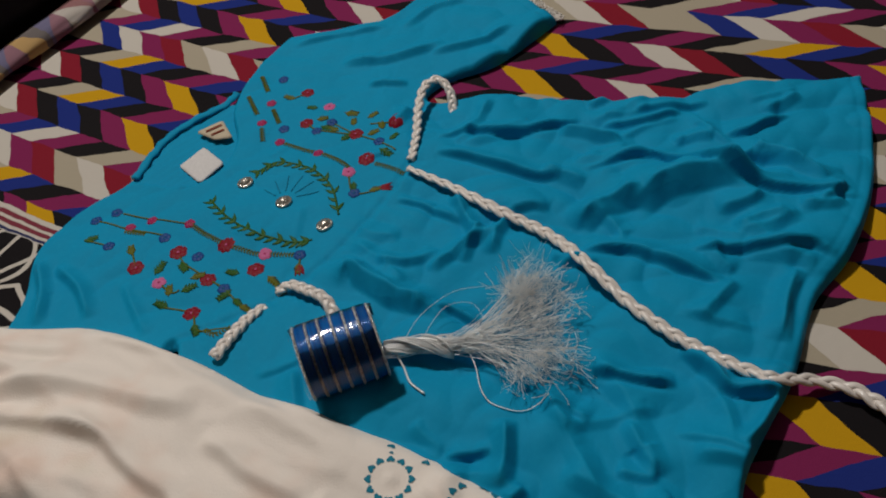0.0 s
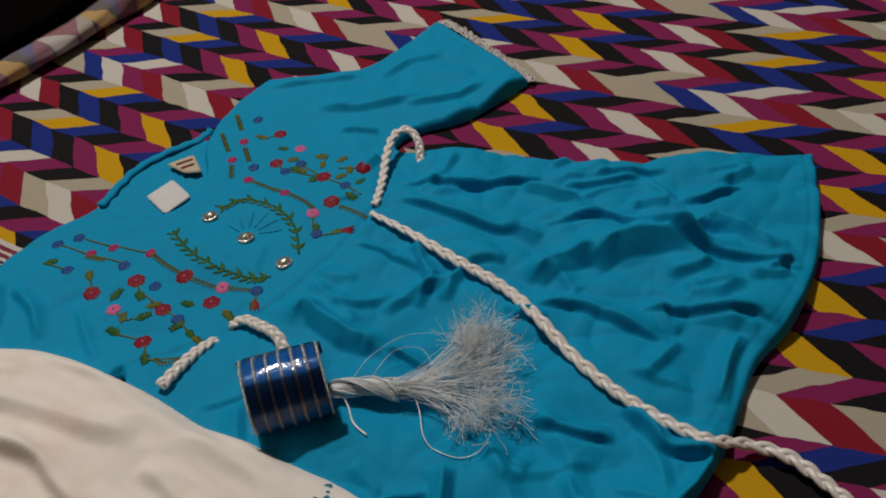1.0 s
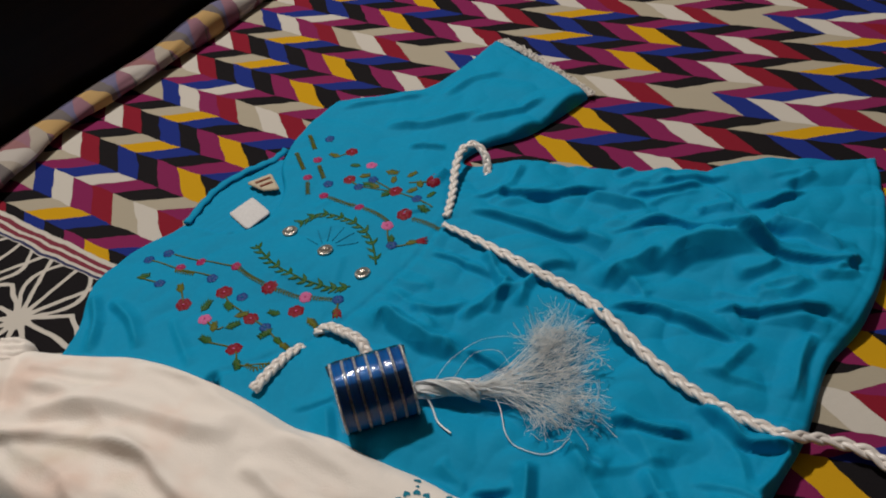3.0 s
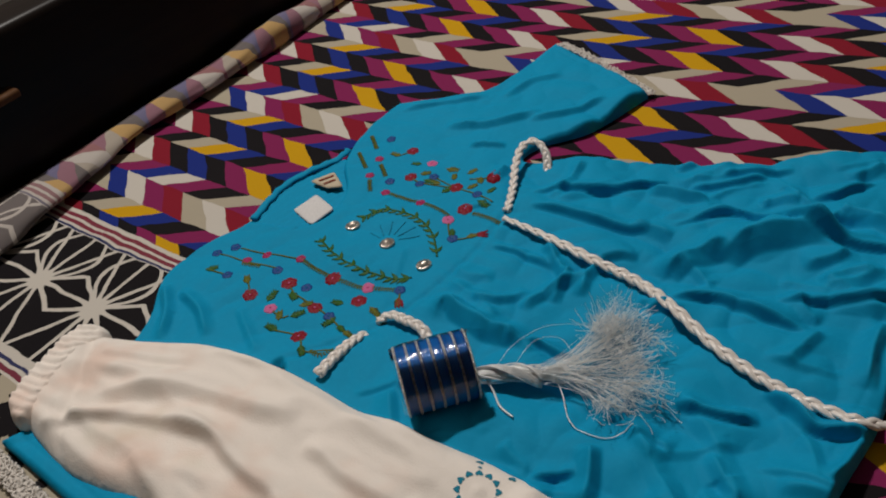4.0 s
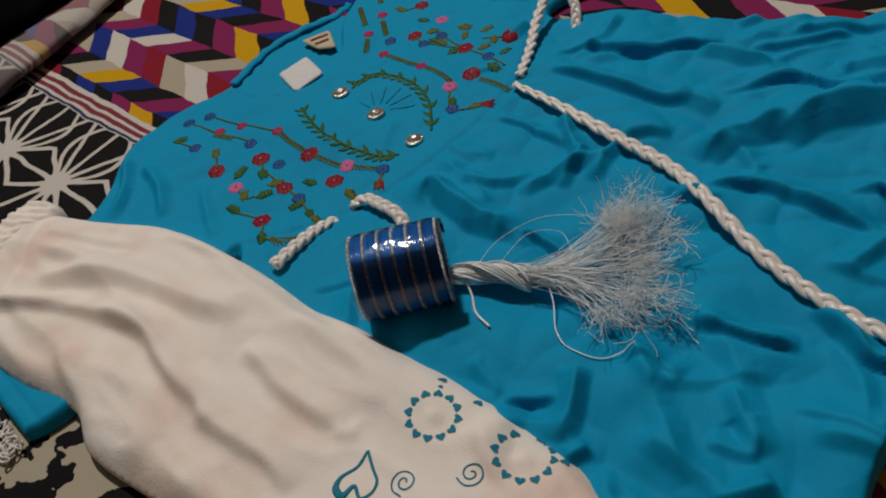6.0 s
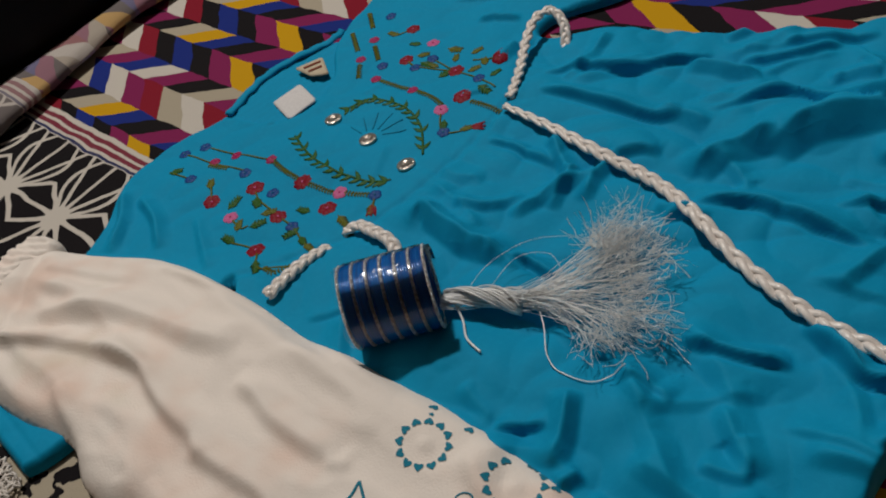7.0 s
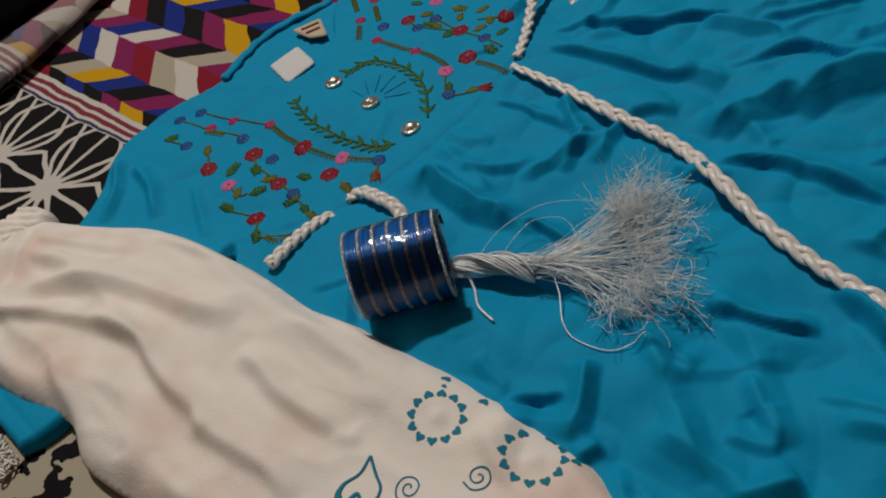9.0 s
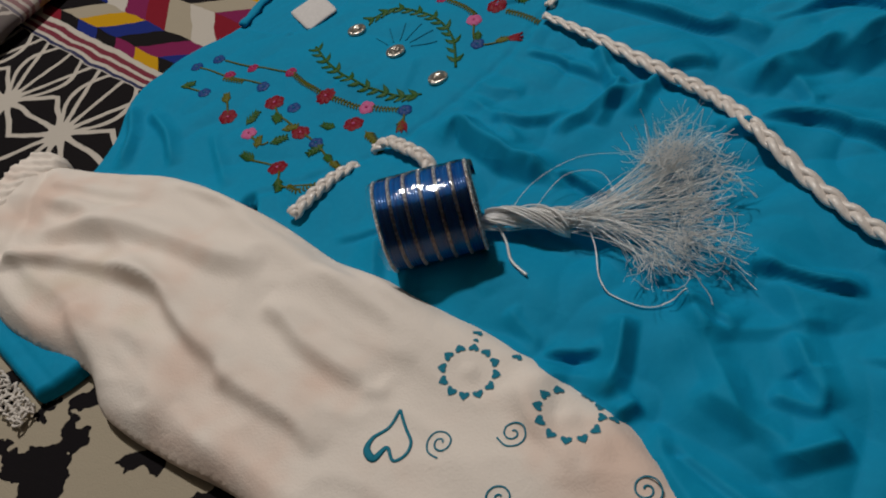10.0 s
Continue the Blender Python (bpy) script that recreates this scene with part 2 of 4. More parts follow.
def ripple(x, y, scale, seed=0):
    """Smooth noise from -1 to 1 at many points."""
    xf, yf = np.ravel(x), np.ravel(y)
    out = np.array([noise.noise((a * scale + seed * 7.3, b * scale - seed * 3.1, seed * 1.7)) for a, b in zip(xf, yf)])
    return out.reshape(np.shape(x))


def cloth(outline, height, res, rim=0.006, floor=0.0006):
    """A sheet of cloth lying in that outline: height(x, y) above the bed, rounded down at the rim to its support, as vertices and faces."""
    lo, hi = outline.min(0) - res, outline.max(0) + res
    xs, ys = np.arange(lo[0], hi[0], res), np.arange(lo[1], hi[1], res)
    gx, gy = np.meshgrid(xs, ys)
    ins = inside(gx, gy, outline)
    d, nx, ny, _ = seg_dist(gx, gy, outline, True)
    d = np.where(ins, d, -d)
    keep = d > -res * 0.55
    snap = keep & (np.abs(d) < res * 0.55)
    gx, gy = np.where(snap, nx, gx), np.where(snap, ny, gy)
    d = np.where(snap, 0.0, d)
    z = height(gx, gy)
    s = np.clip(d / rim, 0, 1)
    z = floor + (z - floor) * (0.35 + 0.65 * (1 - (1 - s) ** 2))
    index = -np.ones(gx.shape, int)
    index[keep] = np.arange(keep.sum())
    verts = np.stack([gx[keep], gy[keep], z[keep]], 1).tolist()
    faces = []
    for r in range(gx.shape[0] - 1):
        for c in range(gx.shape[1] - 1):
            q = [index[r, c], index[r, c + 1], index[r + 1, c + 1], index[r + 1, c]]
            q = [int(k) for k in q if k >= 0]
            if len(q) >= 3:
                faces.append(q)
    bm = bmesh.new()
    made = [bm.verts.new(v) for v in verts]
    for f in faces:
        bm.faces.new([made[k] for k in f])
    rim_verts = [v for v in bm.verts if v.is_boundary]
    bmesh.ops.remove_doubles(bm, verts=rim_verts, dist=res * 0.45)
    bmesh.ops.dissolve_degenerate(bm, dist=res * 0.05, edges=bm.edges)
    for _ in range(2):
        moved = {}
        for v in bm.verts:
            if v.is_boundary:
                near = [e.other_vert(v).co for e in v.link_edges if e.is_boundary]
                if len(near) == 2:
                    moved[v] = v.co * 0.5 + (near[0] + near[1]) * 0.25
        for v, co in moved.items():
            v.co = co
    rim_edges = [e for e in bm.edges if e.is_boundary]
    fresh = bmesh.ops.extrude_edge_only(bm, edges=rim_edges)["geom"]
    for v in fresh:
        if isinstance(v, bmesh.types.BMVert):
            v.co.z = floor - 0.0004
    bmesh.ops.recalc_face_normals(bm, faces=bm.faces)
    bm.verts.index_update()
    verts = [tuple(v.co) for v in bm.verts]
    faces = [[v.index for v in f.verts] for f in bm.faces]
    bm.free()
    return verts, [], faces


def tube_data(path, radius, sides=8, flat=1.0, cap=True):
    """A tube along points of space; radius may be one number or one for each point."""
    p = np.array(path, float)
    n = len(p)
    rad = np.full(n, radius) if np.isscalar(radius) else np.array(radius)
    tan = np.gradient(p, axis=0)
    tan /= np.linalg.norm(tan, axis=1)[:, None] + 1e-12
    verts, faces = [], []
    for i in range(n):
        side = np.cross(tan[i], (0, 0, 1.0))
        if np.linalg.norm(side) < 1e-4:
            side = np.array((1.0, 0, 0))
        side /= np.linalg.norm(side)
        up = np.cross(side, tan[i])
        for k in range(sides):
            a = 2 * math.pi * k / sides
            verts.append((p[i] + rad[i] * (math.cos(a) * side + math.sin(a) * flat * up)).tolist())
    for i in range(n - 1):
        for k in range(sides):
            faces.append([i * sides + k, i * sides + (k + 1) % sides, (i + 1) * sides + (k + 1) % sides, (i + 1) * sides + k])
    if cap:
        faces.append(list(range(sides))[::-1])
        faces.append([(n - 1) * sides + k for k in range(sides)])
    return verts, [], faces


def join_data(items):
    verts, faces = [], []
    for v, _, f in items:
        o = len(verts)
        verts += v
        faces += [[k + o for k in q] for q in f]
    return verts, [], faces


def box_data(size, m=Matrix.Identity(4), bevel=0.0, segments=2):
    bm = bmesh.new()
    bmesh.ops.create_cube(bm, size=1)
    bmesh.ops.scale(bm, vec=size, verts=bm.verts)
    if bevel:
        bmesh.ops.bevel(bm, geom=list(bm.edges), offset=bevel, segments=segments, affect="EDGES", profile=0.5)
    bmesh.ops.transform(bm, matrix=m, verts=bm.verts)
    return bm


# Directions of the bed: U along the headboard, V away from it.
BU, BV = Vector((0.469, 0.883, 0)), Vector((0.883, -0.469, 0))
BED = Matrix(((BV.x, BU.x, 0, 0), (BV.y, BU.y, 0, 0), (0, 0, 1, 0), (0, 0, 0, 1)))     # (v, u, z) to the world


# ---- room ----
WALL = plaster("wall_plaster", (0.22, 0.20, 0.18))
for nm, sz, at in (("wall_north", (5.1, 0.12, 3.4), (0.1, 2.86, 1.15)), ("wall_south", (5.1, 0.12, 3.4), (0.1, -1.86, 1.15)),
                   ("wall_east", (0.12, 4.6, 3.4), (2.56, 0.5, 1.15)), ("wall_west", (0.12, 4.6, 3.4), (-2.36, 0.5, 1.15))):
    tagged(link_mesh(nm, box_data(sz, BED @ Matrix.Translation(at)), WALL, False), "plain dim plastered bedroom wall", "wall", kind="structure")
tagged(link_mesh("floor", box_data((5.3, 4.9, 0.1), BED @ Matrix.Translation((0.1, 0.5, -0.6))), plaster("cement_floor", (0.22, 0.20, 0.18)), False), "grey cement bedroom floor", "floor", kind="structure")
tagged(link_mesh("ceiling", box_data((5.3, 4.9, 0.1), BED @ Matrix.Translation((0.1, 0.5, 2.85))), plaster("ceiling_paint", (0.28, 0.27, 0.25)), False), "white painted bedroom ceiling", "ceiling", kind="structure")


# ---- bed ----
def build_bed():
    bed = thing("bed", (0.2, 0.4, -0.55), "dark wooden bed with a low black lacquered edge board", "bed")
    part("mattress", box_data((1.54, 2.0, 0.18), BED @ Matrix.Translation((0.335, 0.35, -0.097)), 0.03, 3), plaster("mattress_ticking", (0.4, 0.36, 0.32)), bed)
    part("base", box_data((1.58, 2.06, 0.30), BED @ Matrix.Translation((0.334, 0.35, -0.34)), 0.01), WOOD, bed)
    part("headboard", box_data((0.04, 2.10, 0.655), BED @ Matrix.Translation((-0.502, 0.35, -0.2225)), 0.006), WOOD, bed)
    # added strip: imitates the brown glint on the black lacquer
    part("headboard_glint", box_data((0.012, 0.36, 0.006), BED @ Matrix.Translation((-0.478, 0.07, 0.066)), 0.002), BROWN, bed, "thin brown strip standing in for a glint on the headboard")
    for du in (-0.62, 1.32):
        part("leg", box_data((0.08, 0.08, 0.10), BED @ Matrix.Translation((1.06, du, -0.50)), 0.005), WOOD, bed)
        part("leg", box_data((0.08, 0.08, 0.10), BED @ Matrix.Translation((-0.44, du, -0.50)), 0.005), WOOD, bed)


build_bed()


def sheet_height(x, y):
    z = 0.0012 * ripple(x, y, 9, 1) + 0.0006 * ripple(x, y, 26, 2)
    near = np.exp(-((x - 0.02) ** 2 + (y - 0.3) ** 2) / 0.05)
    return z * (1 - 0.6 * near) - 0.0012


def build_sheet():
    """The bed sheet with its folded-over edge along the headboard."""
    sheet = thing("bed_sheet", (0.2, 0.4, 0.0), "multicoloured chevron printed cotton bed sheet spread on the bed", "bed sheet")
    vs, us = np.arange(-0.470, 1.13, 0.009), np.arange(-0.66, 1.36, 0.009)
    gv, gu = np.meshgrid(vs, us)
    x, y = gv * BV.x + gu * BU.x, gv * BV.y + gu * BU.y
    z = sheet_height(x, y)
    rows, cols = gv.shape
    verts = np.stack([x.ravel(), y.ravel(), z.ravel()], 1).tolist()
    faces = [[r * cols + c, r * cols + c + 1, (r + 1) * cols + c + 1, (r + 1) * cols + c] for r in range(rows - 1) for c in range(cols - 1)]
    part("cover", (verts, [], faces), SHEET, sheet)
    # turned-over edge: a soft flattened roll
    verts, faces = [], []
    sides, n = 20, 260
    for i in range(n):
        u = -0.4 + 1.5 * i / (n - 1)
        wide = 0.0115 + 0.0155 * max(0.0, min(1.0, (0.30 - u) / 0.16)) + 0.0018 * noise.noise((u * 14, 0, 3))
        high = 0.0065 + 0.002 * noise.noise((u * 9, 5, 1)) + 0.006 * math.exp(-((u - 0.46) / 0.03) ** 2)
        mid = -0.473 + wide
        for k in range(sides):
            a = 2 * math.pi * k / sides
            ripple_k = 1 + 0.22 * noise.noise((u * 34, math.cos(a) * 2, math.sin(a) * 2))
            v, zz = mid + wide * math.cos(a) * ripple_k, 0.007 + high * math.sin(a) * ripple_k
            p = BU * u + BV * v
            verts.append((p.x, p.y, zz))
    for i in range(n - 1):
        for k in range(sides):
            faces.append([i * sides + k, i * sides + (k + 1) % sides, (i + 1) * sides + (k + 1) % sides, (i + 1) * sides + k])
    part("turned_edge", (verts, [], faces), SHEET_BACK, sheet, "faded reverse of the printed sheet, folded over")


build_sheet()

# ---- dress ----
# pleats of the cloth: plan points of the crest, its height, the width of the steep side turned from the lamp and of the gentle side
PLEATS_AT_WAIST = [
    ([(0.034, 0.390), (0.052, 0.392), (0.074, 0.389), (0.092, 0.391), (0.114, 0.397)], 0.0026, 0.0016, 0.0090),
    ([(0.034, 0.378), (0.052, 0.371), (0.070, 0.361), (0.087, 0.353), (0.100, 0.352)], 0.0030, 0.0016, 0.0090),
    ([(0.110, 0.354), (0.131, 0.359), (0.145, 0.359), (0.158, 0.354), (0.172, 0.343), (0.184, 0.335), (0.199, 0.329), (0.214, 0.326), (0.238, 0.323)], 0.0032, 0.0017, 0.0120),
    ([(0.154, 0.298), (0.173, 0.296), (0.193, 0.295), (0.207, 0.294), (0.216, 0.288)], 0.0028, 0.0016, 0.0120),
    ([(0.104, 0.301), (0.125, 0.299), (0.135, 0.294), (0.148, 0.286), (0.164, 0.278)], 0.0034, 0.0022, 0.0120),
    ([(0.101, 0.389), (0.113, 0.384), (0.123, 0.379), (0.133, 0.379)], 0.0040, 0.0050, 0.0080),
    ([(0.123, 0.390), (0.140, 0.389), (0.153, 0.391), (0.167, 0.396)], 0.0022, 0.0016, 0.0070),
    ([(0.184, 0.372), (0.195, 0.371), (0.205, 0.377), (0.220, 0.385)], 0.0024, 0.0018, 0.0090),
    ([(0.129, 0.325), (0.145, 0.336), (0.164, 0.339), (0.180, 0.339), (0.193, 0.331)], 0.0072, 0.0090, 0.0200),
    ([(0.101, 0.315), (0.112, 0.325), (0.124, 0.331), (0.138, 0.335)], 0.0060, 0.0080, 0.0130),
    ([(0.195, 0.357), (0.205, 0.354), (0.216, 0.344), (0.225, 0.334)], 0.0042, 0.0060, 0.0100),
    ([(0.159, 0.373), (0.170, 0.374), (0.179, 0.371)], 0.0026, 0.0040, 0.0080),
]
PLEATS_OF_SKIRT = [
    ([(0.044, 0.344), (0.050, 0.328), (0.056, 0.315)], 0.0034, 0.0040, 0.0070),
    ([(0.062, 0.303), (0.066, 0.318), (0.075, 0.329)], 0.0034, 0.0040, 0.0070),
    ([(0.014, 0.346), (0.026, 0.341), (0.037, 0.333), (0.048, 0.326)], 0.0018, 0.0015, 0.0060),
    ([(0.092, 0.292), (0.101, 0.293), (0.110, 0.290)], 0.0022, 0.0015, 0.0060),
    ([(0.198, 0.284), (0.189, 0.268), (0.180, 0.245)], 0.0040, 0.0050, 0.0090),
    ([(0.170, 0.278), (0.159, 0.267), (0.150, 0.257)], 0.0026, 0.0040, 0.0090),
    ([(0.100, 0.236), (0.113, 0.231), (0.124, 0.228), (0.135, 0.227)], 0.0028, 0.0017, 0.0100),
    ([(0.139, 0.243), (0.148, 0.232), (0.154, 0.222), (0.165, 0.220), (0.177, 0.221)], 0.0040, 0.0024, 0.0100),
    ([(0.146, 0.242), (0.149, 0.225), (0.151, 0.210), (0.150, 0.197)], 0.0020, 0.0050, 0.0080),
    ([(0.113, 0.212), (0.117, 0.197), (0.122, 0.187)], 0.0026, 0.0035, 0.0090),
    ([(0.061, 0.185), (0.064, 0.197), (0.065, 0.213)], 0.0045, 0.0050, 0.0090),
    ([(0.040, 0.200), (0.049, 0.200), (0.059, 0.201)], 0.0020, 0.0016, 0.0080),
]
PLEATS_BY_HEM = [
    ([(-0.013, 0.288), (-0.007, 0.299), (0.004, 0.291), (0.017, 0.281), (0.031, 0.275), (0.040, 0.271)], 0.0065, 0.0070, 0.0120),
    ([(0.036, 0.274), (0.046, 0.269), (0.056, 0.262)], 0.0030, 0.0020, 0.0080),
    ([(0.032, 0.295), (0.044, 0.306), (0.056, 0.313), (0.066, 0.318)], 0.0034, 0.0040, 0.0080),
    ([(0.048, 0.300), (0.052, 0.311), (0.059, 0.322)], 0.0030, 0.0040, 0.0070),
    ([(0.007, 0.303), (0.019, 0.300), (0.029, 0.303), (0.037, 0.309)], 0.0026, 0.0035, 0.0080),
    ([(0.106, 0.171), (0.115, 0.173), (0.126, 0.178)], 0.0040, 0.0050, 0.0090),
    ([(0.083, 0.220), (0.088, 0.207), (0.094, 0.192), (0.100, 0.175)], 0.0022, 0.0060, 0.0090),
    ([(0.064, 0.179), (0.068, 0.182), (0.071, 0.185)], 0.0030, 0.0030, 0.0060),
    ([(0.102, 0.243), (0.113, 0.224), (0.119, 0.202), (0.121, 0.189)], 0.0018, 0.0060, 0.0090),
    ([(0.027, 0.214), (0.033, 0.208), (0.041, 0.201)], 0.0016, 0.0040, 0.0070),
    ([(-0.011, 0.266), (-0.006, 0.252)], 0.0010, 0.0030, 0.0050),
]
PLEATS_OF_SLEEVES = [
    ([(0.178, 0.220), (0.166, 0.207), (0.153, 0.196)], 0.0030, 0.0016, 0.006),
    ([(-0.026, 0.468), (0.007, 0.467), (0.038, 0.479)], 0.0026, 0.0040, 0.009),
    ([(-0.008, 0.444), (0.016, 0.441)], 0.0024, 0.0030, 0.007),
    ([(0.030, 0.470), (0.052, 0.474), (0.081, 0.490)], 0.0026, 0.0035, 0.009),
    ([(0.010, 0.500), (0.030, 0.520), (0.052, 0.530)], 0.0020, 0.0040, 0.008),
    ([(-0.060, 0.490), (-0.030, 0.497), (0.000, 0.505)], 0.0018, 0.0030, 0.007),
    ([(-0.159, 0.313), (-0.142, 0.298), (-0.132, 0.280)], 0.0026, 0.0040, 0.007),
    ([(-0.170, 0.318), (-0.160, 0.295), (-0.158, 0.277)], 0.0026, 0.0040, 0.006),
    ([(-0.120, 0.300), (-0.108, 0.280), (-0.100, 0.268)], 0.0014, 0.0035, 0.006),
]
PLEATS = PLEATS_AT_WAIST + PLEATS_OF_SKIRT + PLEATS_BY_HEM + PLEATS_OF_SLEEVES


def pleat(x, y, pts, h, steep, gentle):
    """A crisp fold: one flat side falls steeply away from the lamp, the other runs out gently."""
    z = np.zeros(np.shape(x))
    p = spline(pts, 7)
    lo, hi = p.min(0) - gentle - 0.002, p.max(0) + gentle + 0.002
    near = (x > lo[0]) & (x < hi[0]) & (y > lo[1]) & (y < hi[1])
    if not near.any():
        return z
    px, py = x[near], y[near]
    d, nx, ny, s = seg_dist(px, py, p)
    steep = max(steep, 0.0020)
    lit = (px - nx) * -0.30 + (py - ny) * 0.95 > 0
    u = np.clip(1 - d / np.where(lit, gentle, steep), 0, 1)
    e = np.clip(np.minimum(s, 1 - s) / 0.25, 0, 1)
    z[near] = h * np.where(lit, u ** 1.5, u) * (e * (2 - e) if h < 0.005 else e * e * (3 - 2 * e))
    if steep < 0.0026:
        z[near] -= np.where(lit, 0, 0.0007 * np.exp(-((d - steep - 0.0006) / 0.0009) ** 2) * e)
    return z


WAIST = [(0.030, 0.432), (0.021, 0.400), (0.019, 0.370), (-0.008, 0.322), (-0.043, 0.284), (-0.086, 0.262)]


def soften(z, times):
    """Cloth cannot bend sharper than its thread: each height takes in its neighbours."""
    for _ in range(times):
        p = np.pad(z, 1, mode="edge")
        z = 0.40 * z + 0.15 * (p[:-2, 1:-1] + p[2:, 1:-1] + p[1:-1, :-2] + p[1:-1, 2:])
    return z


def raw_dress(x, y):
    z = np.full(np.shape(x), 0.0048)
    z = z + 0.0009 * ripple(x, y, 20, 4)
    right = np.clip((x - 0.05) / 0.10, 0, 1)
    z = z + right * (0.0015 + 0.0010 * ripple(x, y, 13, 6))
    # flat facets between faint sharp creases
    crumple = 0.45 + 0.55 * np.clip((x + 0.3 * (0.34 - y)) / 0.05, 0, 1)
    z = z + crumple * (0.0085 * np.abs(ripple(x * 0.8 + 0.3 * y, y * 1.3, 22, 5)) + 0.0034 * np.abs(ripple(x * 1.2 - 0.4 * y, y, 50, 8)))
    # gathers fan out from the drawstring
    d, nx, ny, s = seg_dist(x, y, spline(WAIST, 4))
    below = ((x - nx) * 0.8 - (y - ny) * 0.5) > 0
    z = z + 0.0009 * np.abs(np.sin(s * 60 + 2.5 * ripple(x, y, 30, 7))) * np.exp(-d / np.where(below, 0.020, 0.006))
    z = z - 0.0012 * np.exp(-(d / 0.0022) ** 2)
    # stitched hems
    for edge in ([(0.262, 0.417), (0.251, 0.364), (0.238, 0.328), (0.219, 0.297), (0.197, 0.273), (0.179, 0.242), (0.159, 0.211)], [(0.041, 0.571), (0.073, 0.535), (0.102, 0.494)], [(-0.211, 0.219), (-0.174, 0.198), (-0.134, 0.174)]):
        d = seg_dist(x, y, spline(edge, 5))[0]
        z = z - 0.0004 * np.exp(-(d / 0.0011) ** 2)
    for c in PLEATS:
        z = z + (2.0 if c[2] < 0.0025 else 1.7) * pleat(x, y, *c)
    rng = random.Random(23)
    for k in range(60):
        a = Vector((rng.uniform(-0.03, 0.22), rng.uniform(0.16, 0.41)))
        away = math.atan2(a.y - 0.36, a.x + 0.06) + rng.gauss(0, 0.45)
        b = a + Vector((math.cos(away), math.sin(away))) * rng.uniform(0.014, 0.042)
        bend = (a + b) / 2 + Vector((rng.gauss(0, 0.002), rng.gauss(0, 0.002)))
        z = z + pleat(x, y, [tuple(a), tuple(bend), tuple(b)], rng.uniform(0.0018, 0.0046), rng.uniform(0.0020, 0.0055), rng.uniform(0.006, 0.012))
    # small puckers of the yoke and the sleeves
    for k in range(26):
        a = Vector((rng.uniform(-0.17, 0.02), rng.uniform(0.24, 0.50)))
        away = rng.uniform(-1.0, 1.6)
        b = a + Vector((math.cos(away), math.sin(away))) * rng.uniform(0.012, 0.030)
        z = z + pleat(x, y, [tuple(a), tuple(b)], rng.uniform(0.0006, 0.0014), rng.uniform(0.002, 0.004), rng.uniform(0.005, 0.009))
    return soften(np.maximum(z, 0.0016), 1)


class Field:
    """A height worked out once on a grid and looked up in it."""

    def __init__(self, f, lo, hi, step):
        self.lo, self.step = np.array(lo), step
        gx, gy = np.meshgrid(np.arange(lo[0], hi[0], step), np.arange(lo[1], hi[1], step))
        self.z = f(gx, gy)

    def __call__(self, x, y):
        x, y = np.asarray(x, float), np.asarray(y, float)
        fx, fy = (x - self.lo[0]) / self.step, (y - self.lo[1]) / self.step
        fx, fy = np.clip(fx, 0, self.z.shape[1] - 1.01), np.clip(fy, 0, self.z.shape[0] - 1.01)
        i, j = fx.astype(int), fy.astype(int)
        a, b = fx - i, fy - j
        z = self.z
        return (z[j, i] * (1 - a) + z[j, i + 1] * a) * (1 - b) + (z[j + 1, i] * (1 - a) + z[j + 1, i + 1] * a) * b


dress_height = Field(raw_dress, (-0.235, 0.10), (0.29, 0.60), 0.0016)

EDGE_NECK = [(-0.217, 0.214), (-0.217, 0.214), (-0.204, 0.224), (-0.185, 0.250), (-0.1715, 0.287), (-0.1760, 0.326), (-0.165, 0.350),
    (-0.150, 0.366), (-0.134, 0.375), (-0.113, 0.369), (-0.096, 0.371), (-0.086, 0.385), (-0.083, 0.405), (-0.090, 0.436)]
EDGE_SLEEVE = [(-0.081, 0.476), (-0.064, 0.503), (-0.064, 0.503), (-0.030, 0.508), (0.004, 0.520), (0.025, 0.548), (0.046, 0.577),
    (0.046, 0.577), (0.078, 0.541), (0.109, 0.499), (0.109, 0.499), (0.071, 0.461), (0.040, 0.447), (0.027, 0.432)]
EDGE_HEM = [(0.040, 0.422), (0.075, 0.425), (0.144, 0.409), (0.193, 0.415), (0.235, 0.417), (0.269, 0.417), (0.269, 0.417),
    (0.258, 0.364), (0.245, 0.327), (0.225, 0.293), (0.203, 0.269), (0.1875, 0.238), (0.180, 0.225), (0.164, 0.203), (0.153, 0.185)]
EDGE_SIDE = [(0.142, 0.155), (0.110, 0.115), (0.040, 0.130), (-0.020, 0.170), (-0.070, 0.215), (-0.086, 0.262), (-0.100, 0.225),
    (-0.126, 0.181), (-0.139, 0.168), (-0.139, 0.168), (-0.178, 0.191)]
FRONT = outline(EDGE_NECK + EDGE_SLEEVE + EDGE_HEM + EDGE_SIDE)


def split_cloth(data, chooser):
    """Divide a cloth into pieces by a rule on the middle of each face."""
    verts, _, faces = data
    v = np.array(verts)
    out = {}
    for f in faces:
        c = v[f].mean(0)
        out.setdefault(chooser(c[0], c[1]), []).append(f)
    result = {}
    for k, fs in out.items():
        used = sorted({i for f in fs for i in f})
        where = {u: i for i, u in enumerate(used)}
        result[k] = ([verts[u] for u in used], [], [[where[i] for i in f] for f in fs])
    return result


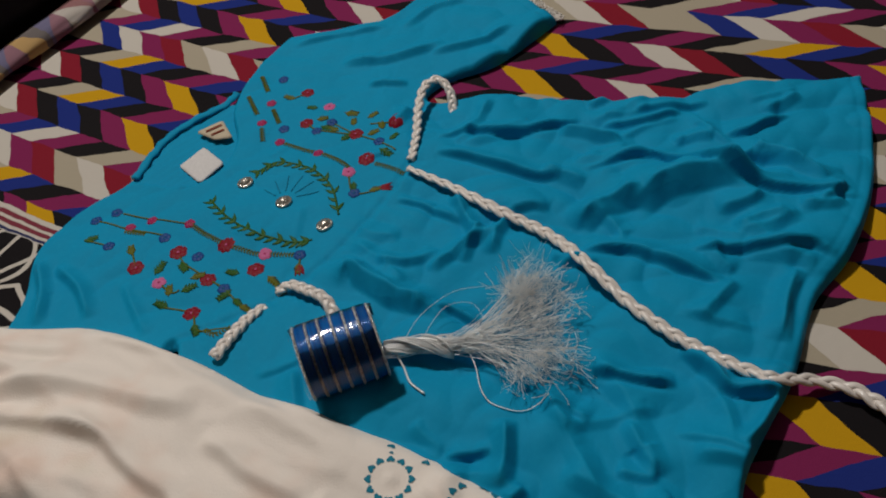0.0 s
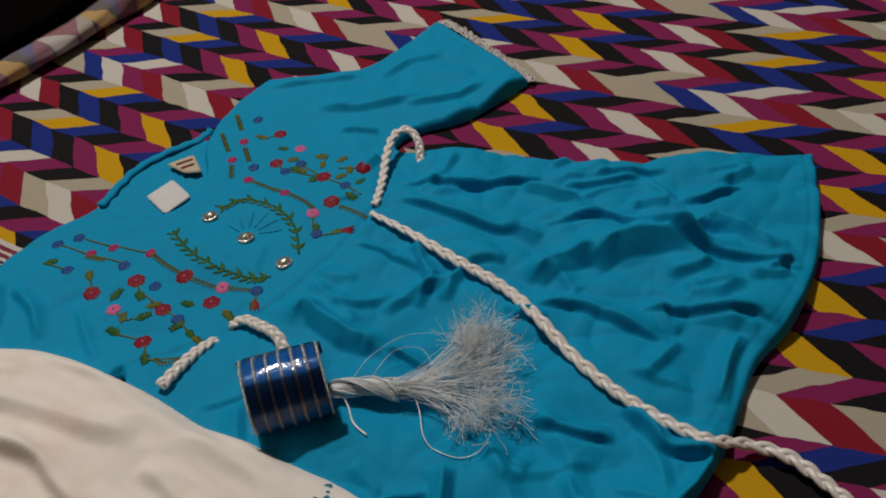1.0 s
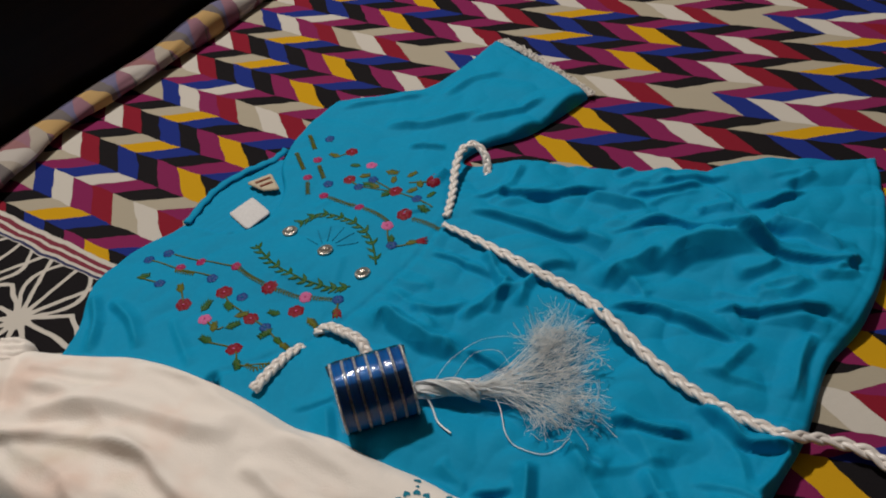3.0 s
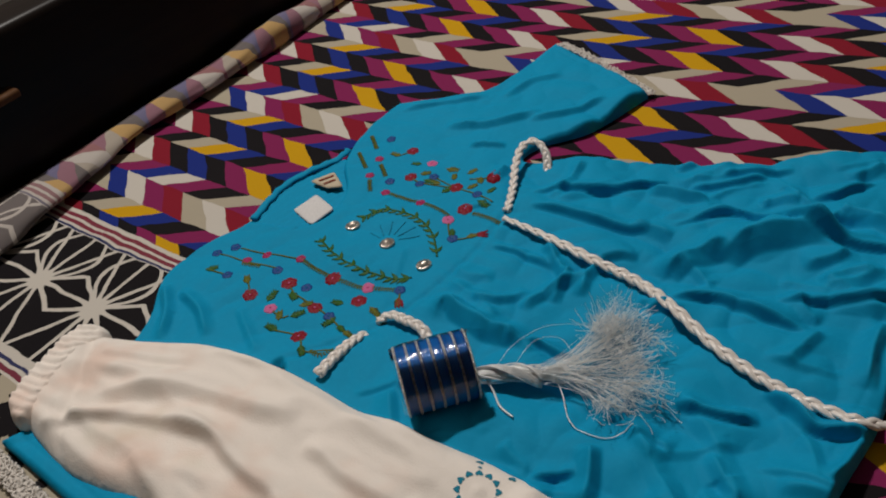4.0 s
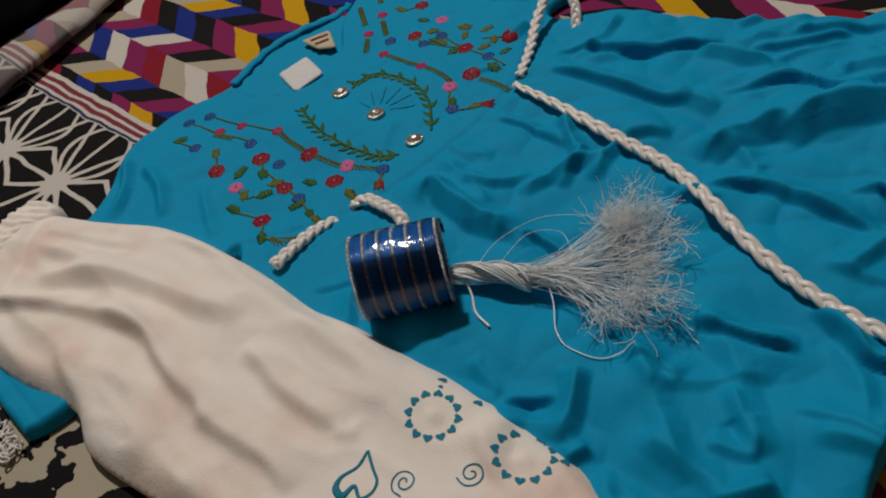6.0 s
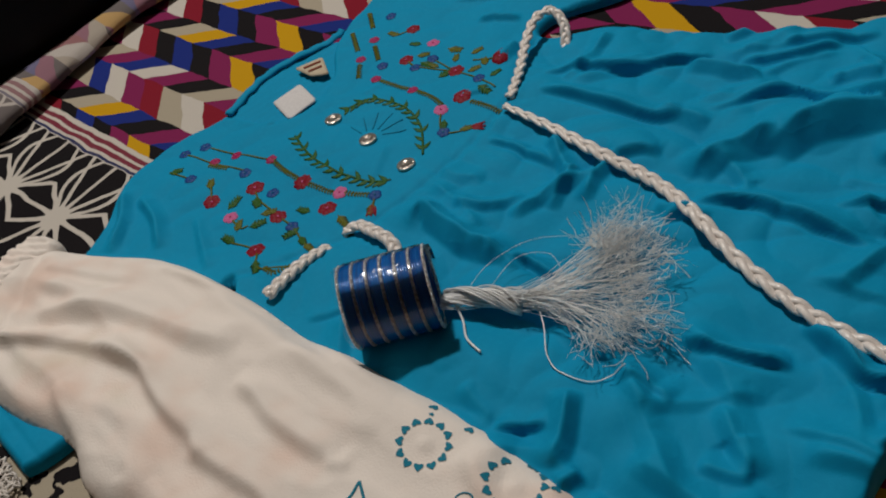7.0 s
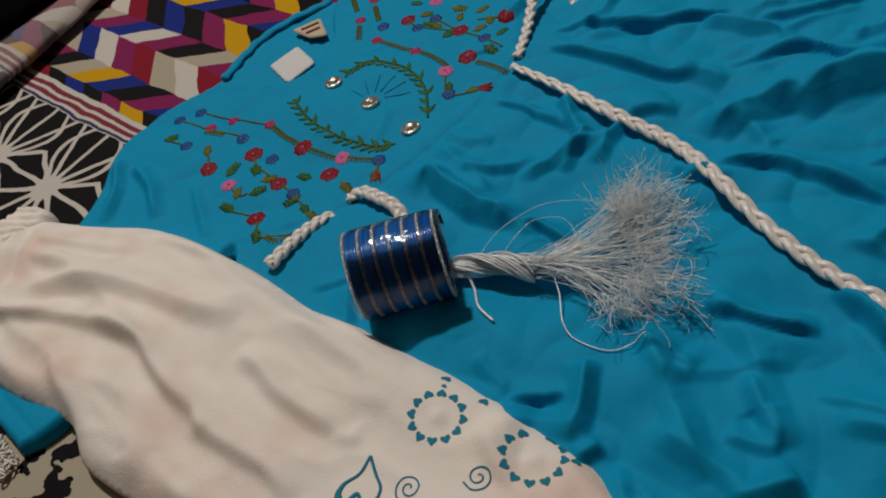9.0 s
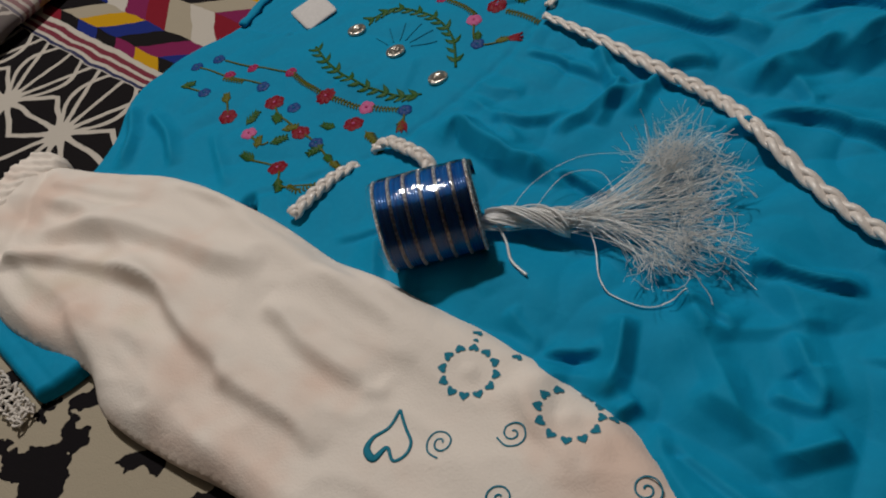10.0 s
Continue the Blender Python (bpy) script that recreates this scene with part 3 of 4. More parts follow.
def dress_piece(x, y):
    """Which cut piece of the dress a plan point belongs to."""
    if (x + 0.064) * 0.55 + (y - 0.503) * 0.80 > 0 or (y > 0.446 and x > -0.010 + 0.55 * (0.503 - y)):
        return "sleeve_far"
    if x < -0.125 + 0.75 * (0.305 - y) * 1.0 and y < 0.345 and x < -0.088:
        return "sleeve_near"
    w = np.array(WAIST)
    xw = float(np.interp(y, w[::-1, 1], w[::-1, 0]))
    return "skirt" if x > xw and y < 0.45 else "bodice"


def build_dress():
    dress = thing("dress", (0.03, 0.33, 0.0), "turquoise cotton child's dress with embroidered yoke lying on the bed sheet", "dress")
    pieces = split_cloth(cloth(FRONT, raw_dress, 0.0008, 0.0030), dress_piece)
    body = part("bodice", pieces["bodice"], TEAL, dress)
    part("skirt", pieces["skirt"], TEAL, dress)
    part("sleeve", pieces["sleeve_far"], TEAL, dress)
    part("sleeve", pieces["sleeve_near"], TEAL, dress)
    back = spline([(-0.143, 0.368), (-0.138, 0.380), (-0.1335, 0.397), (-0.1265, 0.4135), (-0.112, 0.4295), (-0.098, 0.440), (-0.080, 0.434), (-0.075, 0.400), (-0.085, 0.360), (-0.115, 0.355)], 6, True)
    part("neck_back", cloth(back, lambda x, y: 0.0034 + 0.0006 * ripple(x, y, 40, 9) + 0.0005 * np.sin((x - y) * 900), 0.002, 0.003), TEAL, dress)
    return dress, body


DRESS, BODY = build_dress()

# ---- leggings ----
LEG = spline([(-0.203, 0.2835), (-0.186, 0.279), (-0.160, 0.2755), (-0.134, 0.2745), (-0.118, 0.2705), (-0.101, 0.2645), (-0.085, 0.257), (-0.069, 0.249), (-0.054, 0.2405), (-0.040, 0.2325),
              (-0.027, 0.228), (-0.014, 0.224), (0.003, 0.2155), (0.020, 0.2082), (0.040, 0.198), (0.058, 0.1865), (0.069, 0.179), (0.078, 0.169), (0.089, 0.153), (0.102, 0.120), (0.080, 0.085), (0.030, 0.090), (-0.020, 0.125), (-0.047, 0.143), (-0.076, 0.152), (-0.107, 0.164),
              (-0.122, 0.180), (-0.153, 0.189), (-0.178, 0.201), (-0.204, 0.221), (-0.217, 0.233), (-0.214, 0.260)], 6, True)
FOLDS = [
    ([(-0.173, 0.233), (-0.156, 0.238), (-0.138, 0.240), (-0.121, 0.238), (-0.100, 0.232), (-0.081, 0.226), (-0.063, 0.224)], 0.0042, 0.0070, 0.0120),
    ([(-0.130, 0.220), (-0.103, 0.212), (-0.091, 0.201), (-0.078, 0.191), (-0.066, 0.184), (-0.059, 0.175)], 0.0038, 0.0035, 0.0140),
    ([(-0.181, 0.219), (-0.166, 0.221), (-0.142, 0.222), (-0.119, 0.217), (-0.100, 0.210)], 0.0032, 0.0026, 0.0090),
    ([(-0.124, 0.267), (-0.099, 0.258), (-0.078, 0.251), (-0.056, 0.243), (-0.037, 0.233), (-0.021, 0.222), (-0.006, 0.212), (0.006, 0.207)], 0.0034, 0.0030, 0.0080),
    ([(-0.182, 0.263), (-0.147, 0.258), (-0.128, 0.256)], 0.0020, 0.0020, 0.0060),
    ([(-0.059, 0.208), (-0.047, 0.202), (-0.038, 0.194), (-0.023, 0.186), (-0.010, 0.181)], 0.0034, 0.0050, 0.0120),
    ([(-0.068, 0.180), (-0.054, 0.175), (-0.042, 0.170), (-0.032, 0.166), (-0.021, 0.157)], 0.0030, 0.0040, 0.0110),
    ([(-0.013, 0.179), (-0.004, 0.179)], 0.0016, 0.0030, 0.0060),
    ([(-0.137, 0.201), (-0.121, 0.185), (-0.111, 0.170)], 0.0024, 0.0050, 0.0090),
    ([(-0.117, 0.199), (-0.096, 0.187), (-0.084, 0.170), (-0.083, 0.158)], 0.0016, 0.0060, 0.0120),
    ([(-0.044, 0.226), (-0.027, 0.214), (-0.010, 0.204), (0.003, 0.190)], 0.0018, 0.0060, 0.0120),
    ([(-0.184, 0.252), (-0.154, 0.249), (-0.125, 0.246), (-0.096, 0.239)], 0.0020, 0.0050, 0.0090),
    ([(-0.195, 0.215), (-0.165, 0.222), (-0.145, 0.226)], 0.0020, 0.0030, 0.008),
    ([(0.018, 0.1895), (0.023, 0.187)], 0.0012, 0.0015, 0.003),
    ([(0.049, 0.177), (0.055, 0.176)], 0.0012, 0.0015, 0.003),
]


def raw_leg(x, y):
    z = np.full(np.shape(x), 0.0105) + 0.0014 * ripple(x, y, 16, 12) + 0.0005 * ripple(x, y, 60, 13)
    across, along = x * 0.45 + y * 0.89, x * 0.89 - y * 0.45
    z = z + 0.0034 * (1 - np.abs(ripple(along * 0.40, across * 1.5, 24, 14))) ** 3
    z = z + 0.0016 * (1 - np.abs(ripple(along * 0.55 + 0.1 * across, across * 1.5, 52, 15))) ** 3
    for c in FOLDS:
        z = z + 1.6 * pleat(x, y, c[0], c[1], max(c[2], 0.0036), c[3])
    t = (x + 0.208) + 0.22 * (y - 0.26)
    # gathers run out of the elastic
    z = z + 0.0013 * np.abs(np.sin(across * 330 + 2.0 * ripple(x, y, 22, 16))) * np.exp(-np.clip(t - 0.012, 0, 1) / 0.030)
    z = z - 0.0022 * np.exp(-((t - 0.019) / 0.003) ** 2)
    return soften(np.maximum(z, dress_height(x, y) + 0.0030), 2)


leg_height = Field(raw_leg, (-0.235, 0.07), (0.115, 0.30), 0.0016)


def band_height(x, y):
    """Elastic waistband, tightly gathered."""
    return leg_height(x, y) + 0.0006 + 0.0007 * np.sin(y * 1250 + 2.5 * np.sin(x * 210)) + 0.0004 * np.sin(y * 2100 + x * 700)


WAISTBAND = spline([(-0.2035, 0.2855), (-0.188, 0.281), (-0.193, 0.262), (-0.197, 0.240), (-0.199, 0.222), (-0.207, 0.219), (-0.2185, 0.232), (-0.2155, 0.260)], 6, True)


def build_leggings():
    leg = thing("leggings", (-0.05, 0.2, 0.005), "cream cotton child's leggings with teal printed flowers, lying over the dress", "leggings")
    front = part("leg_front", cloth(LEG, raw_leg, 0.0013, 0.010, 0.001), CREAM, leg)
    part("waistband", cloth(WAISTBAND, band_height, 0.0011, 0.004, 0.002), CREAM, leg, "gathered elastic waistband")
    return leg, front


LEGGINGS, LEG_FRONT = build_leggings()


# ---- bangles ----
def ring_data(radius, half, bulge, m, around=64, across=6):
    """A bangle: a rounded band round the x axis."""
    verts, faces = [], []
    for i in range(around):
        a = 2 * math.pi * i / around
        for k in range(across):
            b = 2 * math.pi * k / across
            r = radius + bulge * math.cos(b)
            p = m @ Vector((half * math.sin(b), r * math.cos(a), r * math.sin(a)))
            verts.append(tuple(p))
    for i in range(around):
        for k in range(across):
            j, q = (i + 1) % around, (k + 1) % across
            faces.append([i * across + k, i * across + q, j * across + q, j * across + k])
    return verts, [], faces


def build_bangles():
    left, right = Vector((-0.0175, 0.2365, 0.0222)), Vector((0.0130, 0.2470, 0.0226))
    axis = (right - left).normalized()
    # the stack leans: each ring is turned against the line of their middles
    lean = Matrix.Rotation(0.02, 3, "Z") @ axis
    m = Matrix.Translation(left) @ lean.to_track_quat("X", "Z").to_matrix().to_4x4()
    along = m.to_3x3().inverted() @ axis
    length = (right - left).length
    base = (left + right) / 2
    blue, n, l, b = material("blue_glass_bangle", 0.2, (0.006, 0.06, 0.26), 0.1)
    g = Graph(blue.node_tree)
    l.new(g.mix(g.n.new("ShaderNodeObjectInfo").outputs["Random"], (0.003, 0.10, 0.38, 1), (0.010, 0.22, 0.68, 1)), b.inputs["Base Color"])
    translucent(blue, (0.01, 0.16, 0.62), 0.35)
    glitter, n, l, b = material("silver_glitter", 0.28, (0.66, 0.60, 0.55), 0.35)
    g = Graph(glitter.node_tree)
    g.bump(b, g.noise(2600, 1), 1.0, 0.001)
    l.new(g.mix(g.smooth(g.noise(1100, 0), 0.40, 0.62), (0.50, 0.44, 0.40, 1), (1.0, 0.97, 0.93, 1)), b.inputs["Base Color"])
    bangles = thing("bangle_set", (base.x, base.y, 0.006), "blue glass bangles with silver glitter rings, on the dress", "bangles")
    step = length / 6
    for i in range(7):
        part("glitter_bangle", ring_data(0.0154, 0.00062, 0.0009, m @ Matrix.Translation(along * (i * step)), 96, 8), glitter, bangles, "silver glitter bangle")
        if i < 6:
            for k in range(4):
                part("blue_bangle", ring_data(0.0150, 0.00068, 0.0007, m @ Matrix.Translation(along * (i * step + 0.0008 + (step - 0.0016) * (k + 0.5) / 4)), 80, 8), blue, bangles)
    clear, n, l, b = material("clear_wrap", 0.1)
    gl, tr, mix, fr = n.new("ShaderNodeBsdfGlossy"), n.new("ShaderNodeBsdfTransparent"), n.new("ShaderNodeMixShader"), n.new("ShaderNodeFresnel")
    gl.inputs["Roughness"].default_value = 0.12
    fr.inputs[0].default_value = 1.45
    g = Graph(clear.node_tree)
    bumped = n.new("ShaderNodeBump")
    bumped.inputs["Strength"].default_value, bumped.inputs["Distance"].default_value = 0.6, 0.001
    l.new(g.noise(160, 2), bumped.inputs["Height"])
    l.new(bumped.outputs[0], gl.inputs["Normal"])
    l.new(fr.outputs[0], mix.inputs[0])
    l.new(tr.outputs[0], mix.inputs[1])
    l.new(gl.outputs[0], mix.inputs[2])
    l.new(mix.outputs[0], n["Material Output"].inputs[0])
    verts, faces = [], []
    for i in range(9):
        for k in range(48):
            a = 2 * math.pi * k / 48
            x = -0.0022 + (length + 0.0044) * i / 8
            r = 0.0166 + 0.0004 * noise.noise((x * 200, math.cos(a) * 2.5, math.sin(a) * 2.5)) - (0.0012 if i in (0, 8) else 0)
            verts.append(tuple(m @ (along * x + Vector((0, r * math.cos(a), r * math.sin(a))))))
    faces = [[i * 48 + k, i * 48 + (k + 1) % 48, (i + 1) * 48 + (k + 1) % 48, (i + 1) * 48 + k] for i in range(8) for k in range(48)]
    part("wrap", (verts, [], faces), clear, bangles, "thin clear plastic wrap")
    return bangles


build_bangles()


# ---- cords ----
def braid_data(points, width=0.0027, lay=0.0175, taper=0.0):
    """Three strands plaited along a path of space."""
    p = spline(points, 40)
    seg = np.concatenate([[0], np.cumsum(np.linalg.norm(np.diff(p, axis=0), axis=1))])
    n = max(12, int(seg[-1] / 0.0007))
    s = np.linspace(0, seg[-1], n)
    c = np.stack([np.interp(s, seg, p[:, k]) for k in range(3)], 1)
    tan = np.gradient(c, axis=0)
    tan /= np.linalg.norm(tan, axis=1)[:, None]
    side = np.cross(tan, (0, 0, 1.0))
    side /= np.linalg.norm(side, axis=1)[:, None]
    size = 1 + 0.10 * np.array([noise.noise((q * 90, 3.3, width * 1000)) for q in s])
    if taper:
        size = size * (1 - taper * np.clip(1 - s / 0.06, 0, 1))
    strands = []
    for k in range(3):
        ph = 2 * math.pi * (s / (lay * 1.5)) + 2 * math.pi * k / 3 + 0.5 * np.sin(s * 70)
        q = c + side * (np.sin(ph) * width * 0.62 * size)[:, None]
        q[:, 2] += np.sin(2 * ph) * width * 0.34 * size
        strands.append(tube_data(q, 0.56 * width * size, 8, 0.8))
    return strands


def braid(name, strands, parent):
    """One plaited run: its first strand carries the other two."""
    first = part(name, strands[0], CORD, parent)
    for s in strands[1:]:
        part("strand", s, CORD, first)


def on_dress(points, lift):
    """Plan points laid over the folds of the dress as a cord would bridge them."""
    p = spline(points, 12)
    z = dress_height(p[:, 0], p[:, 1])
    n = len(z)
    top = np.array([z[max(0, k - 5):k + 6].max() for k in range(n)])
    top = np.array([top[max(0, k - 8):k + 9].mean() for k in range(n)])
    out = []
    for (x, y), h in zip(p[::6], top[::6]):
        z = min(h, 0.030) + lift + 0.0014
        slide = (z - 0.008) / 0.26          # a cord that rides higher lies a little further down the bed
        out.append((x + (0.085 - x) * slide, y + (0.06 - y) * slide, z))
    return out


def build_cord():
    cord = thing("drawstring", (0.08, 0.33, 0.006), "braided white satin drawstring with a frayed tassel, on the dress", "drawstring")
    long_run = on_dress([(0.019, 0.367), (0.042, 0.351), (0.067, 0.331), (0.090, 0.313), (0.106, 0.294), (0.121, 0.271), (0.140, 0.250), (0.160, 0.235), (0.174, 0.228)], 0.0010)
    long_run += [(0.190, 0.2275, 0.0055), (0.205, 0.223, 0.004), (0.215, 0.213, 0.004), (0.226, 0.200, 0.004), (0.245, 0.180, 0.004)]
    braid("long_braid", braid_data(long_run, taper=0.4), cord)
    braid("loop", braid_data([(0.021, 0.372, 0.009), (0.0235, 0.390, 0.011), (0.0245, 0.410, 0.014), (0.028, 0.424, 0.017), (0.036, 0.428, 0.018), (0.0425, 0.420, 0.014), (0.0435, 0.408, 0.006)], 0.0023, 0.012), cord)
    braid("short_braid", braid_data([(-0.0455, 0.2805, 0.006), (-0.051, 0.273, 0.0085), (-0.057, 0.263, 0.0095), (-0.063, 0.251, 0.010)], 0.0030, 0.0105, 0.2), cord)
    braid("short_braid", braid_data([(-0.041, 0.2885, 0.006), (-0.034, 0.290, 0.0095), (-0.026, 0.286, 0.0105), (-0.016, 0.280, 0.010), (-0.010, 0.270, 0.007)], 0.0030, 0.0105, 0.2), cord)
    rng = random.Random(4)
    neck = Vector((0.014, 0.2475, 0.013))
    knot = [neck, neck + Vector((0.010, 0.0015, 0.0005)), neck + Vector((0.022, 0.002, 0)), neck + Vector((0.030, 0.001, -0.001))]

    tips = spline([(0.0765, 0.2930), (0.0890, 0.2915), (0.0960, 0.2730), (0.1010, 0.2600), (0.1000, 0.2430), (0.0965, 0.2320), (0.0860, 0.2255), (0.0715, 0.2285)], 10)
    core = np.array((0.0600, 0.2465))

    def tip(share, reach):
        """A plan point on the ragged outline of the fan, or inside it."""
        q = tips[min(len(tips) - 1, int(share * len(tips)))]
        return core + (q - core) * reach

    def strand(start, end, lift):
        """Points of one silk thread that leaves the bundle and bends out to the fan's edge."""
        seed, out = rng.uniform(0, 99), []
        bend = np.array((0.058 + rng.gauss(0, 0.004), 0.2468 + rng.gauss(0, 0.0018)))
        for k in range(10):
            t = k / 9
            q = (1 - t) ** 2 * np.array(start[:2]) + 2 * t * (1 - t) * bend + t * t * end
            q = q + 0.0055 * t * np.array((noise.noise((seed, t * 2.4, 0)), noise.noise((seed, t * 2.4, 9))))
            out.append((q[0], q[1], max(0.0085, start[2] * (1 - t) + 0.010 * t + lift * math.sin(math.pi * min(1, t * 0.8)) + 0.002 * t * noise.noise((seed, t * 5, 4)))))
        return spline(out, 3)

    bundle = []
    for i in range(130):
        off = Vector((0, rng.gauss(0, 0.0017), rng.gauss(0, 0.0014)))
        axis_points = spline([tuple(q) for q in knot], 6)
        path = [tuple(Vector(q) + (Matrix.Rotation(0.22 * k, 3, "X") @ off) * (0.85 + 0.02 * k)) for k, q in enumerate(axis_points)]
        bundle.append(tube_data(path, rng.uniform(0.00018, 0.00032), 5, cap=False))
    tassel = part("tassel", join_data(bundle), SILK, cord, "frayed silky tassel")
    fringe = []
    for i in range(200):
        share = rng.gauss(0.16, 0.12) if rng.random() < 0.45 else rng.uniform(0.25, 1.0)
        start = (rng.uniform(0.030, 0.048), 0.2485 + rng.gauss(0, 0.0016), 0.0125 + rng.gauss(0, 0.0013))
        fringe.append(tube_data(strand(start, tip(min(0.99, abs(share)), rng.uniform(0.55, 0.92)), rng.uniform(0, 0.009)), rng.choice((0.00006, 0.00008, 0.00011, 0.00018)), 4, cap=False))
    f1 = link_mesh("fringe", join_data(fringe), SILK)
    f1.parent = tassel
    tagged(f1, kind="stuff")
    fluff = []
    for clump in range(64):
        share = abs(rng.gauss(0.15, 0.13)) if rng.random() < 0.5 else rng.uniform(0.2, 0.95)
        middle, rise = tip(min(0.99, share), rng.uniform(0.45, 0.86)), rng.uniform(0.009, 0.021)
        lean = math.atan2(middle[1] - core[1], middle[0] - core[0]) + rng.gauss(0, 0.5)
        for i in range(17):
            at = Vector((middle[0] + rng.gauss(0, 0.0026), middle[1] + rng.gauss(0, 0.0026), max(0.0085, rise + rng.gauss(0, 0.002))))
            length, a, dz = rng.uniform(0.004, 0.012), lean + rng.gauss(0, 0.75), rng.gauss(0, 0.35)
            pts = []
            for k in range(6):
                pts.append(tuple(at))
                at = at + Vector((math.cos(a), math.sin(a), dz)) * (length / 5)
                at.z = max(at.z, 0.0085)
                a += rng.gauss(0, 0.32)
                dz += rng.gauss(0, 0.3)
            fluff.append(tube_data(pts, rng.choice((0.00003, 0.00005, 0.00008, 0.00015)), 3, cap=False))
    f2 = link_mesh("fluff", join_data(fluff), SILK)
    f2.parent = tassel
    tagged(f2, kind="stuff")
    for pts, w in (([(0.050, 0.247, 0.013), (0.0535, 0.238, 0.012), (0.056, 0.226, 0.011), (0.062, 0.219, 0.010), (0.072, 0.2165, 0.010), (0.083, 0.2215, 0.012)], 0.00024),
                   ([(0.018, 0.248, 0.013), (0.0225, 0.241, 0.010), (0.026, 0.232, 0.009), (0.032, 0.2265, 0.009)], 0.0005),
                   ([(0.030, 0.252, 0.012), (0.040, 0.266, 0.016), (0.052, 0.270, 0.014), (0.058, 0.262, 0.012)], 0.00009),
                   ([(0.022, 0.250, 0.013), (0.030, 0.262, 0.017), (0.044, 0.275, 0.016), (0.060, 0.279, 0.014)], 0.00009)):
        p = spline(pts, 10)
        p[:, 2] = np.maximum(p[:, 2], dress_height(p[:, 0], p[:, 1]) + w + 0.0006)
        f3 = link_mesh("loose_thread", tube_data(p, w, 5), SILK)
        f3.parent = tassel
    return cord


build_cord()

# ---- embroidery ----
def z_at(x, y):
    return float(dress_height(np.array([x]), np.array([y]))[0])


def petals_data(x, y, size, count, turn, heart=0.35):
    """A flat satin-stitch flower of rounded petals, slightly domed."""
    verts, faces = [], []
    z0 = z_at(x, y) + 0.0003
    for k in range(count):
        a = turn + 2 * math.pi * k / count
        c, s = math.cos(a), math.sin(a)
        w = size * math.sin(math.pi / count) * 1.35
        base = len(verts)
        ring = 9
        cx, cy = x + c * size * 0.48, y + s * size * 0.48
        verts.append((cx, cy, z0 + 0.0009))
        for i in range(ring):
            b = 2 * math.pi * i / ring
            r, t = 0.50 * size * math.cos(b), w * math.sin(b) * 0.72
            px, py = cx + c * r - s * t, cy + s * r + c * t
            verts.append((px, py, z_at(px, py) + 0.0002))
        faces += [[base, base + 1 + i, base + 1 + (i + 1) % ring] for i in range(ring)]
    return verts, [], faces


def disc_data(x, y, r, lift, n=10):
    z0 = z_at(x, y) + lift
    verts = [(x, y, z0 + r * 0.35)] + [(x + r * math.cos(2 * math.pi * i / n), y + r * math.sin(2 * math.pi * i / n), z0 - 0.0003) for i in range(n)]
    return verts, [], [[0, 1 + i, 1 + (i + 1) % n] for i in range(n)]


def flower(x, y, size, mat, heart_mat, rng, count=6, name="embroidered_flower"):
    f = part(name, petals_data(x, y, size, count, rng.uniform(0, 6)), mat, BODY)
    f2 = link_mesh("flower_heart", disc_data(x, y, size * 0.13, 0.0009), heart_mat)
    f2.parent = f


def stem_data(points, width):
    p = spline(points, 7)
    z = dress_height(p[:, 0], p[:, 1]) + 0.0002
    return tube_data(np.column_stack([p, z]), width, 6, 0.7)


def leaf_data(x, y, angle, length, width):
    """A pointed leaf in satin stitch."""
    verts, faces = [], []
    n = 7
    c, s = math.cos(angle), math.sin(angle)
    for i in range(n):
        t = i / (n - 1)
        w = width * math.sin(math.pi * (0.08 + 0.92 * t) ** 0.8) + 0.0001
        for e in (-1, 0, 1):
            px, py = x + c * t * length - s * e * w, y + s * t * length + c * e * w
            verts.append((px, py, z_at(px, py) + (0.0008 if e == 0 else 0.0002)))
    for i in range(n - 1):
        for e in range(2):
            faces.append([i * 3 + e, i * 3 + e + 1, i * 3 + e + 4, i * 3 + e + 3])
    return verts, [], faces


def fern_data(x, y, angle, length):
    """A leaf worked as a fan of separate stitches along a rib."""
    items = [leaf_data(x, y, angle, length, 0.0005)]
    for t in (0.1, 0.32, 0.54, 0.76):
        for e in (0.7, -0.7):
            px, py = x + math.cos(angle) * t * length, y + math.sin(angle) * t * length
            items.append(leaf_data(px, py, angle + e, length * (0.48 - 0.22 * t), 0.00055))
    return join_data(items)


def chain_data(points):
    """A band of slanting stitches laid herringbone-wise along a line."""
    p = spline(points, 8)
    seg = np.concatenate([[0], np.cumsum(np.hypot(*np.diff(p, axis=0).T))])
    items = []
    for s in np.arange(0, seg[-1], 0.0016):
        x, y = np.interp(s, seg, p[:, 0]), np.interp(s, seg, p[:, 1])
        x2, y2 = np.interp(s + 0.001, seg, p[:, 0]), np.interp(s + 0.001, seg, p[:, 1])
        a = math.atan2(y2 - y, x2 - x + 1e-9)
        for e in (0.95, -0.95):
            items.append(leaf_data(x, y, a + e, 0.0018, 0.00036))
    return join_data(items)


